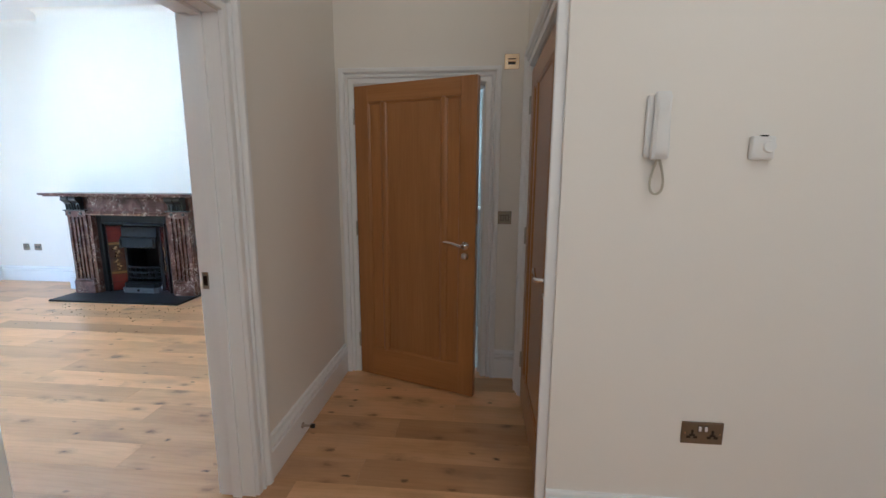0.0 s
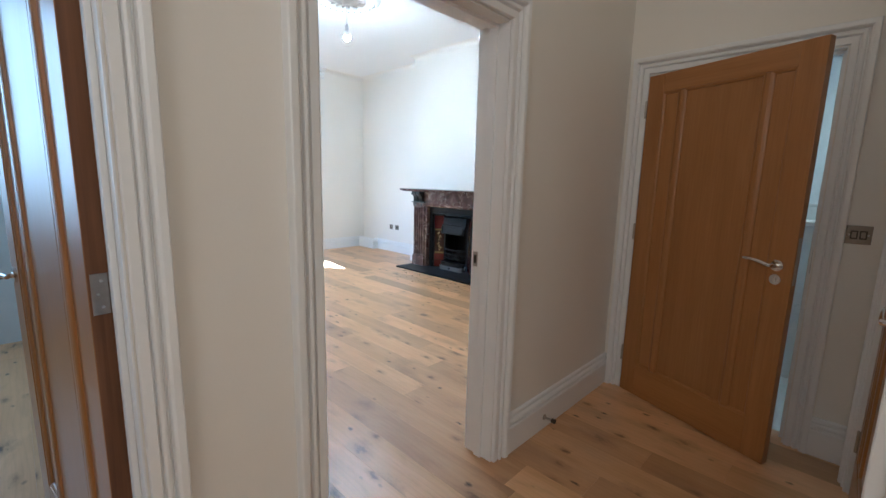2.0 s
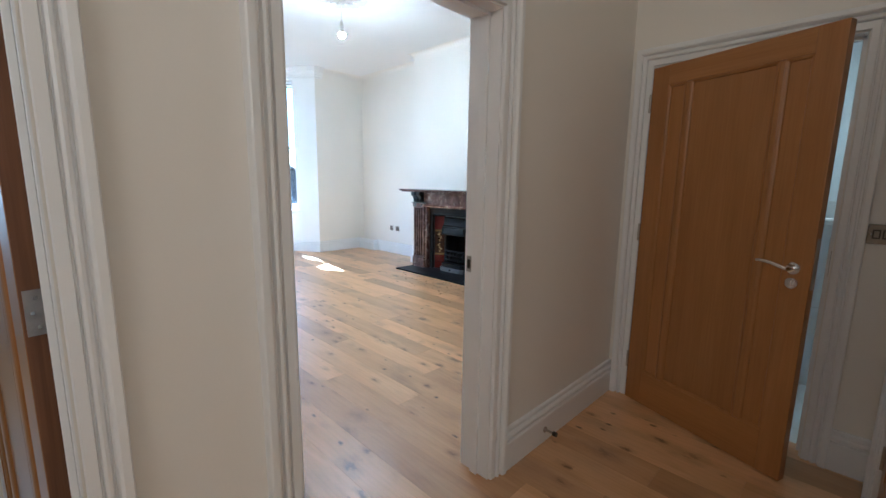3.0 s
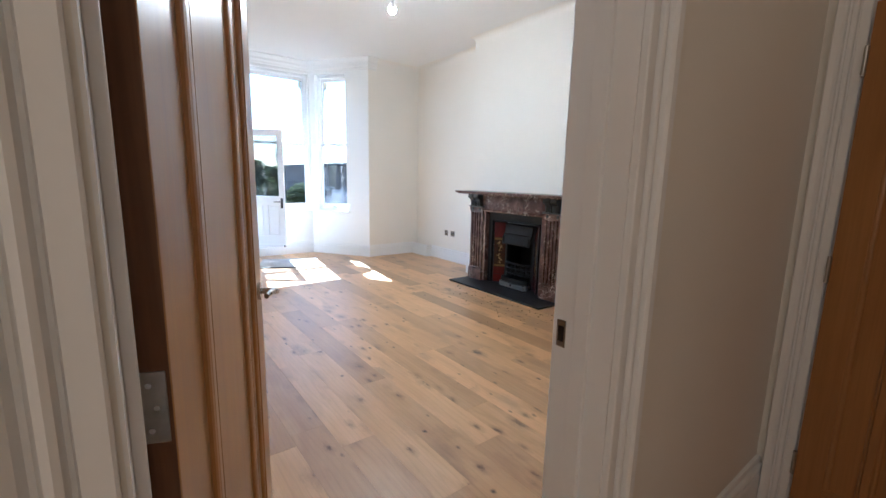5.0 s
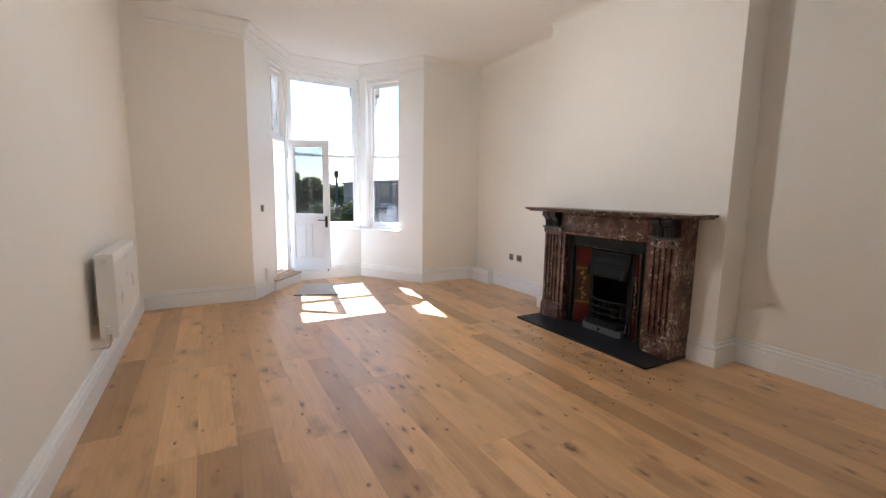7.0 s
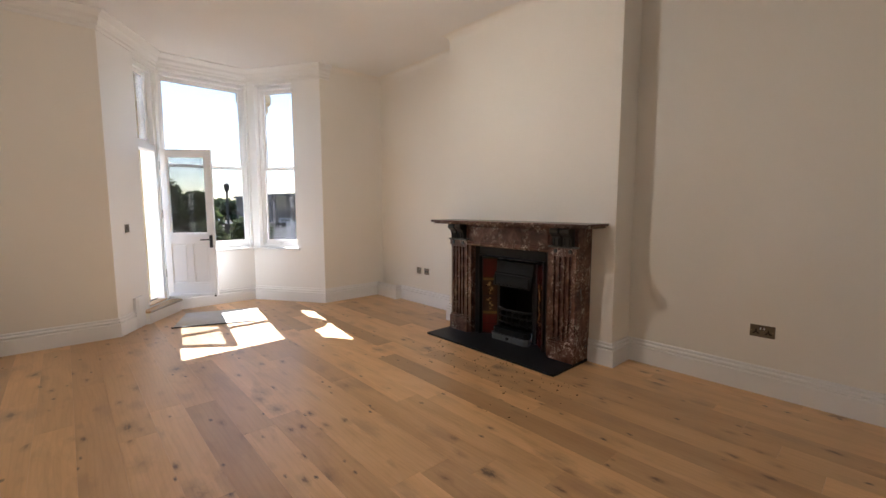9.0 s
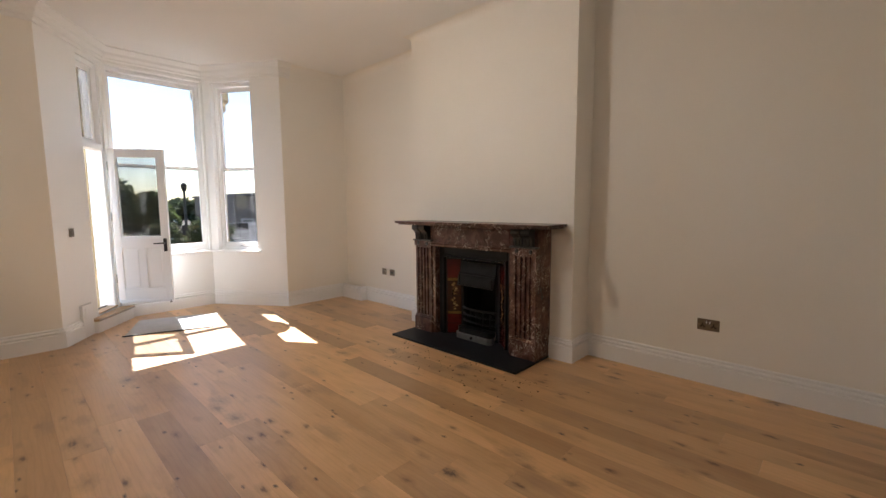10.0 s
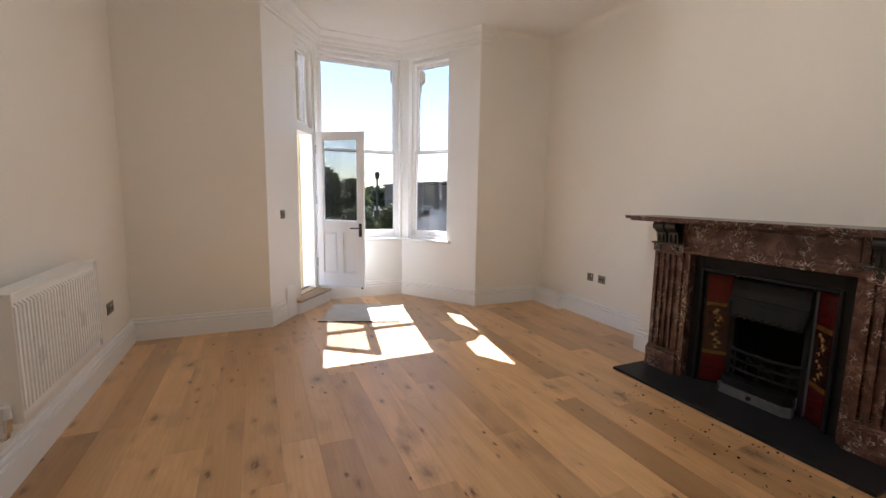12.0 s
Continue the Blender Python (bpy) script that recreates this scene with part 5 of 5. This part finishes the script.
e = empty("bathroom_floor", pose(0, 0, 0), "pale marble floor tiles in the bathroom", "floor tiles", kind="structure")
for i in range(3):
    for k in range(4):
        part("tile", boxed(-0.97 + 0.6 * i, -0.97 + 0.6 * i + 0.596, 3.115 + 0.48 * k, 3.115 + 0.48 * k + 0.477, -0.014, 0.0), TILE_WALL, e)

e = empty("bathroom_boxing", pose(0, 0, 0), "half-height marble tiled boxing with white ledge in the bathroom", "tiled boxing", kind="structure")
for i in range(2):
    for k in range(2):
        part("tile", boxed(-0.38 + 0.59 * i, -0.38 + 0.59 * i + 0.587, 4.0, 4.2, 0.55 * k, 0.55 * k + 0.547), TILE_WALL, e)
part("ledge", boxed(-0.4, 0.795, 3.975, 4.22, 1.098, 1.13, bevel=0.006), PLASTIC, e)
e = empty("flush_plate", pose(0.12, 4.98, 1.42), "grey steel plate on the bathroom wall", "wall plate")
part("plate", boxed(-0.12, 0.12, -0.02, -0.001, -0.08, 0.08, bevel=0.004), BRUSHED, e)
part("button", boxed(-0.05, 0.05, -0.026, -0.02, -0.04, 0.04, bevel=0.003), CHROME, e)

# ---- outside ----
GRASS = surface("ground_outside", (0.05, 0.048, 0.04), (0.09, 0.085, 0.07), 0.9, 0, 0.3, 6, 0.3, 0.01)
GROUND = -1.3
bm = bmesh.new()
box(bm, -900, -8.35, -700, 700, GROUND - 0.2, GROUND)
tagged(part("ground", bm, GRASS), "pale paved ground outside", "ground", kind="structure")
# bay column of cream stone outside the mullion
e = empty("bay_column", pose(-8.55, 3.84, GROUND), "cream stone column with carved capital outside the bay", "column")
bm = bmesh.new()
lathe(bm, [(0.16, 0), (0.15, 3.9), (0.135, 3.98), (0.13, 4.05)], 20)
part("shaft", bm, STONE, e, smooth=True)
bm = bmesh.new()
lathe(bm, [(0.14, 4.05), (0.18, 4.07), (0.15, 4.1), (0.18, 4.2), (0.26, 4.28), (0.26, 4.4)], 12)
cap = part("capital", bm, STONE, e, smooth=True)
bm = bmesh.new()
for k in range(8):
    a = 2 * math.pi * k / 8
    bmesh.ops.create_uvsphere(bm, u_segments=8, v_segments=6, radius=1, matrix=pose(0.18 * math.cos(a), 0.18 * math.sin(a), 4.19, 0, 0, math.degrees(a)) @ Matrix.Diagonal((0.05, 0.045, 0.07, 1)))
part("carved_leaf", bm, STONE, cap, smooth=True)

def leaf_material(name, a, b, rough):
    """Leaf green that also passes light through the blade."""
    m = surface(name, a, b, rough, 0, 3, 20, 0)
    nodes, links = m.node_tree.nodes, m.node_tree.links
    bsdf = nodes["Principled BSDF"]
    tl = nodes.new("ShaderNodeBsdfTranslucent")
    links.new(bsdf.inputs["Base Color"].links[0].from_socket, tl.inputs[0])
    mx = nodes.new("ShaderNodeMixShader")
    mx.inputs[0].default_value = 0.55
    links.new(bsdf.outputs[0], mx.inputs[1])
    links.new(tl.outputs[0], mx.inputs[2])
    links.new(mx.outputs[0], nodes["Material Output"].inputs[0])
    return m


LEAF = leaf_material("leaf_green", (0.08, 0.12, 0.04), (0.14, 0.19, 0.07), 0.55)
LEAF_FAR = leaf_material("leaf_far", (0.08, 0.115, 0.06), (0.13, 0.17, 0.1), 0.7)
LEAF_PALE = leaf_material("leaf_pale", (0.08, 0.11, 0.05), (0.17, 0.2, 0.11), 0.55)
FLOWER = surface("blossom_pale", (0.5, 0.5, 0.42), (0.65, 0.65, 0.55), 0.6, 0, 3, 20, 0)
BARK = surface("bark", (0.05, 0.035, 0.025), (0.1, 0.075, 0.05), 0.9, 0, 8, 40, 0.5, 0.01)


def leaf_cloud(rnd, clumps, n, size, flat=0.5):
    """Many small leaf blades scattered over uneven clumps (centre, radius)."""
    verts, faces = [], []
    for c, r in clumps:
        for _ in range(n):
            v = Vector((rnd.gauss(0, 1), rnd.gauss(0, 1), rnd.gauss(0, 1))).normalized() * r * rnd.uniform(0.55, 1.08)
            p = Vector(c) + Vector((v.x, v.y, v.z * 0.85))
            a = Vector((rnd.gauss(0, 1), rnd.gauss(0, 1), rnd.gauss(0, flat))).normalized()
            b = a.cross(Vector((rnd.gauss(0, 1), rnd.gauss(0, 1), rnd.gauss(0, 1)))).normalized()
            s = size * rnd.uniform(0.6, 1.3)
            i = len(verts)
            verts += [p - a * s, p + b * s * 0.45, p + a * s, p - b * s * 0.45]
            faces.append((i, i + 1, i + 2, i + 3))
    me = bpy.data.meshes.new("crown")
    me.from_pydata([tuple(v) for v in verts], [], faces)
    return me


def tree(name, x, y, h, r, seed, label, category="tree", leaf=None, n=260, size=0.12, clumps=16, base=None):
    rnd = random.Random(seed)
    e = empty(name, pose(x, y, GROUND if base is None else base), label, category)
    bm = bmesh.new()
    tube(bm, [(0, 0, 0), (0.05 * r, 0, h * 0.3), (-0.04 * r, 0.05 * r, h * 0.6), (0, 0, h * 0.85)], [0.06 * r + 0.04, 0.05 * r + 0.03, 0.03 * r + 0.02, 0.01], 8)
    for k in range(6):
        a = rnd.uniform(0, 6.28)
        z = h * rnd.uniform(0.3, 0.6)
        tube(bm, [(0, 0, z), (0.35 * r * math.cos(a), 0.35 * r * math.sin(a), z + 0.15 * h), (0.75 * r * math.cos(a), 0.75 * r * math.sin(a), z + 0.25 * h)], [0.03 * r + 0.015, 0.02 * r + 0.01, 0.008], 6)
    part("trunk", bm, BARK, e, smooth=True)
    cl = []
    for k in range(clumps):
        a, rr = rnd.uniform(0, 6.28), r * math.sqrt(rnd.random()) * 0.8
        z = h * rnd.uniform(0.38, 0.9)
        cl.append(((rr * math.cos(a), rr * math.sin(a), z), r * rnd.uniform(0.28, 0.45)))
    me = leaf_cloud(rnd, cl, n, size)
    me.materials.append(leaf or LEAF)
    ob = new("crown", me)
    ob.parent = e
    return e


tree("shrub", -12.62, 4.6, 2.45, 0.85, 1, "flowering garden shrub with pale blossom outside", "shrub", LEAF_PALE, 700, 0.05, 20)
rnd = random.Random(4)
me = leaf_cloud(rnd, [((rnd.uniform(-0.6, 0.6), rnd.uniform(-0.6, 0.6), rnd.uniform(1.2, 2.3)), 0.25) for k in range(16)], 16, 0.05)
me.materials.append(FLOWER)
ob = new("shrub_blossom", me)
ob.matrix_world = pose(-12.62, 4.6, GROUND)
tagged(ob, "pale blossom on the garden shrub", "blossom", kind="stuff")
tree("tree", -18.2, 5.1, 3.3, 0.9, 2, "dark green tree beyond the garden", leaf=LEAF, n=420, size=0.13)
tree("tree", -18.6, 3.7, 3.6, 1.1, 5, "dark green tree beyond the garden", leaf=LEAF, n=420, size=0.13)
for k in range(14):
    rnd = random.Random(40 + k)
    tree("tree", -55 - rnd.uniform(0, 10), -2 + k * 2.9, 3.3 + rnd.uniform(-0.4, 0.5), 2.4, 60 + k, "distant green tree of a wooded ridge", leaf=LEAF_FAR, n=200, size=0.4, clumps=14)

e = empty("street_lamp", pose(-21.82, 6.94, GROUND), "dark street lamp post beyond the garden", "street lamp")
bm = bmesh.new()
lathe(bm, [(0.11, 0), (0.11, 0.8), (0.06, 0.9), (0.05, 3.35)], 12)
part("post", bm, BLACK, e, smooth=True)
bm = bmesh.new()
lathe(bm, [(0.05, 3.35), (0.1, 3.4), (0.13, 3.62), (0.07, 3.7), (0.02, 3.73)], 12)
part("lantern", bm, BLACK, e, smooth=True)

BRICKY = surface("dark_cladding", (0.13, 0.11, 0.1), (0.19, 0.165, 0.15), 0.8, 0, 2, 20, 0.2)
ROOF = surface("grey_roof", (0.1, 0.1, 0.11), (0.17, 0.17, 0.18), 0.7, 0, 2, 20, 0.2)
# white frames toned down to grey so sunlight does not blow them out
WHITE_UPVC = surface("toned_down_upvc", (0.3, 0.31, 0.33), (0.42, 0.43, 0.45), 0.35)


def house():
    e = empty("neighbour_house", pose(-26.1, 10.5, GROUND), "dark clad neighbouring house with shallow gable", "house")
    part("wall", boxed(-3, 3, -1.1, 1.3, 0, 3.22), BRICKY, e)
    bm = bmesh.new()
    for y0, y1, z0, z1 in ((-1.2, 0.55, 3.2, 3.3), (0.55, 1.45, 3.3, 2.85)):
        v = [bm.verts.new(p) for p in ((-3.2, y0, z0), (3.2, y0, z0), (3.2, y1, z1), (-3.2, y1, z1), (-3.2, y0, z0 + 0.12), (3.2, y0, z0 + 0.12), (3.2, y1, z1 + 0.12), (-3.2, y1, z1 + 0.12))]
        for f in ((0, 1, 2, 3), (4, 5, 6, 7), (0, 1, 5, 4), (1, 2, 6, 5), (2, 3, 7, 6), (3, 0, 4, 7)):
            bm.faces.new([v[i] for i in f])
    part("roof", bm, ROOF, e)
    for y in (-0.8, 0.2):
        win = part("window", boxed(3.0, 3.05, y, y + 0.6, 1.4, 2.1), WHITE_UPVC, e, "white framed window")
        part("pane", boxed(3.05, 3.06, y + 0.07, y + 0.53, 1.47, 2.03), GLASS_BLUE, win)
    return e


house()
e = empty("conservatory", pose(-16.0, 7.45, GROUND), "white framed lean-to conservatory with ribbed roof", "conservatory")
for k in range(7):
    part("post", boxed(0.6, 0.68, -0.6 + 0.22 * k, -0.56 + 0.22 * k, 0, 1.25), WHITE_UPVC, e)
part("back_wall", boxed(-1.5, -1.4, -0.65, 0.85, 0, 2.1), WHITE_UPVC, e)
part("base_wall", boxed(0.6, 0.7, -0.6, 0.8, 0, 0.5), WHITE_UPVC, e)
for k in range(12):
    bm = bmesh.new()
    x0, x1 = 0.75 - 0.18 * k, 0.75 - 0.18 * (k + 1)
    z0 = 1.3 + 0.065 * k
    box(bm, x1 + 0.02, x0, -0.7, 0.9, z0, z0 + 0.03)
    part("roof_slat", bm, WHITE_UPVC, e)
FENCE = surface("dark_fence", (0.03, 0.025, 0.022), (0.06, 0.05, 0.045), 0.9, 0, 3, 30, 0.2)
e = empty("garden_fence", pose(-16.9, 5.5, GROUND), "dark timber garden fence", "fence")
for k in range(10):
    part("panel", boxed(-0.03, 0.03, -0.9 + 0.3 * k, -0.62 + 0.3 * k, 0, 2.1), FENCE, e)

# ---- oak floorboards, last ----
BW = 0.185
rnd = random.Random(11)
board_meshes = {}


def board_mesh(length):
    key = round(length, 3)
    if key not in board_meshes:
        bm = bmesh.new()
        x0, x1, y0, y1, b = 0.0, key - 0.0004, 0.0002, BW - 0.0002, 0.0005
        lo = [bm.verts.new(p) for p in ((x0, y0, -0.015), (x1, y0, -0.015), (x1, y1, -0.015), (x0, y1, -0.015))]
        mid = [bm.verts.new(p) for p in ((x0, y0, -b), (x1, y0, -b), (x1, y1, -b), (x0, y1, -b))]
        hi = [bm.verts.new(p) for p in ((x0 + b, y0 + b, 0), (x1 - b, y0 + b, 0), (x1 - b, y1 - b, 0), (x0 + b, y1 - b, 0))]
        for u, v in ((lo, mid), (mid, hi)):
            for k in range(4):
                bm.faces.new((u[k], u[(k + 1) % 4], v[(k + 1) % 4], v[k]))
        bm.faces.new(hi)
        bm.faces.new(lo[::-1])
        me = bpy.data.meshes.new("board")
        bm.to_mesh(me)
        bm.free()
        me.materials.append(OAK_FLOOR)
        board_meshes[key] = me
    return board_meshes[key]


floor_boards = empty("floorboards", pose(0, 0, 0), "knotty oak floorboards running towards the bay", "floor", kind="structure")


LENGTHS = (1.2, 1.5, 1.8, 1.9, 2.1, 2.2)
# butt joints of the rows along the middle of the room
JOINTS = {6: -4.46, 7: -3.58, 8: -4.69, 9: -4.07, 10: -4.16, 12: -3.085, 13: -2.907, 14: -3.805}


def lay(x0, x1, y0, y1, joints={}):
    for row in range(math.ceil((y1 - y0) / BW - 0.05)):
        start = joints.get(row, x0 + rnd.choice((0.4, 0.7, 1.0, 1.3, 1.6)))
        cuts = [start]
        while cuts[0] > x0:
            cuts.insert(0, cuts[0] - rnd.choice(LENGTHS))
        while cuts[-1] < x1:
            cuts.append(cuts[-1] + rnd.choice(LENGTHS))
        cuts = [min(max(c, x0), x1) for c in cuts]
        for a, b in zip(cuts, cuts[1:]):
            if b - a > 0.02:
                ob = new("board", board_mesh(b - a))
                ob.location = (a, y0 + row * BW, rnd.uniform(-0.0005, 0.0))
                ob.parent = floor_boards


lay(-8.1, 0.42, 0.541, NORTH, JOINTS)
lay(-1.155, 1.7, -1.68, 0.541)
lay(0.42, 1.7, 0.541, HI)
lay(-4.5, -1.155, -2.6, 0.35)
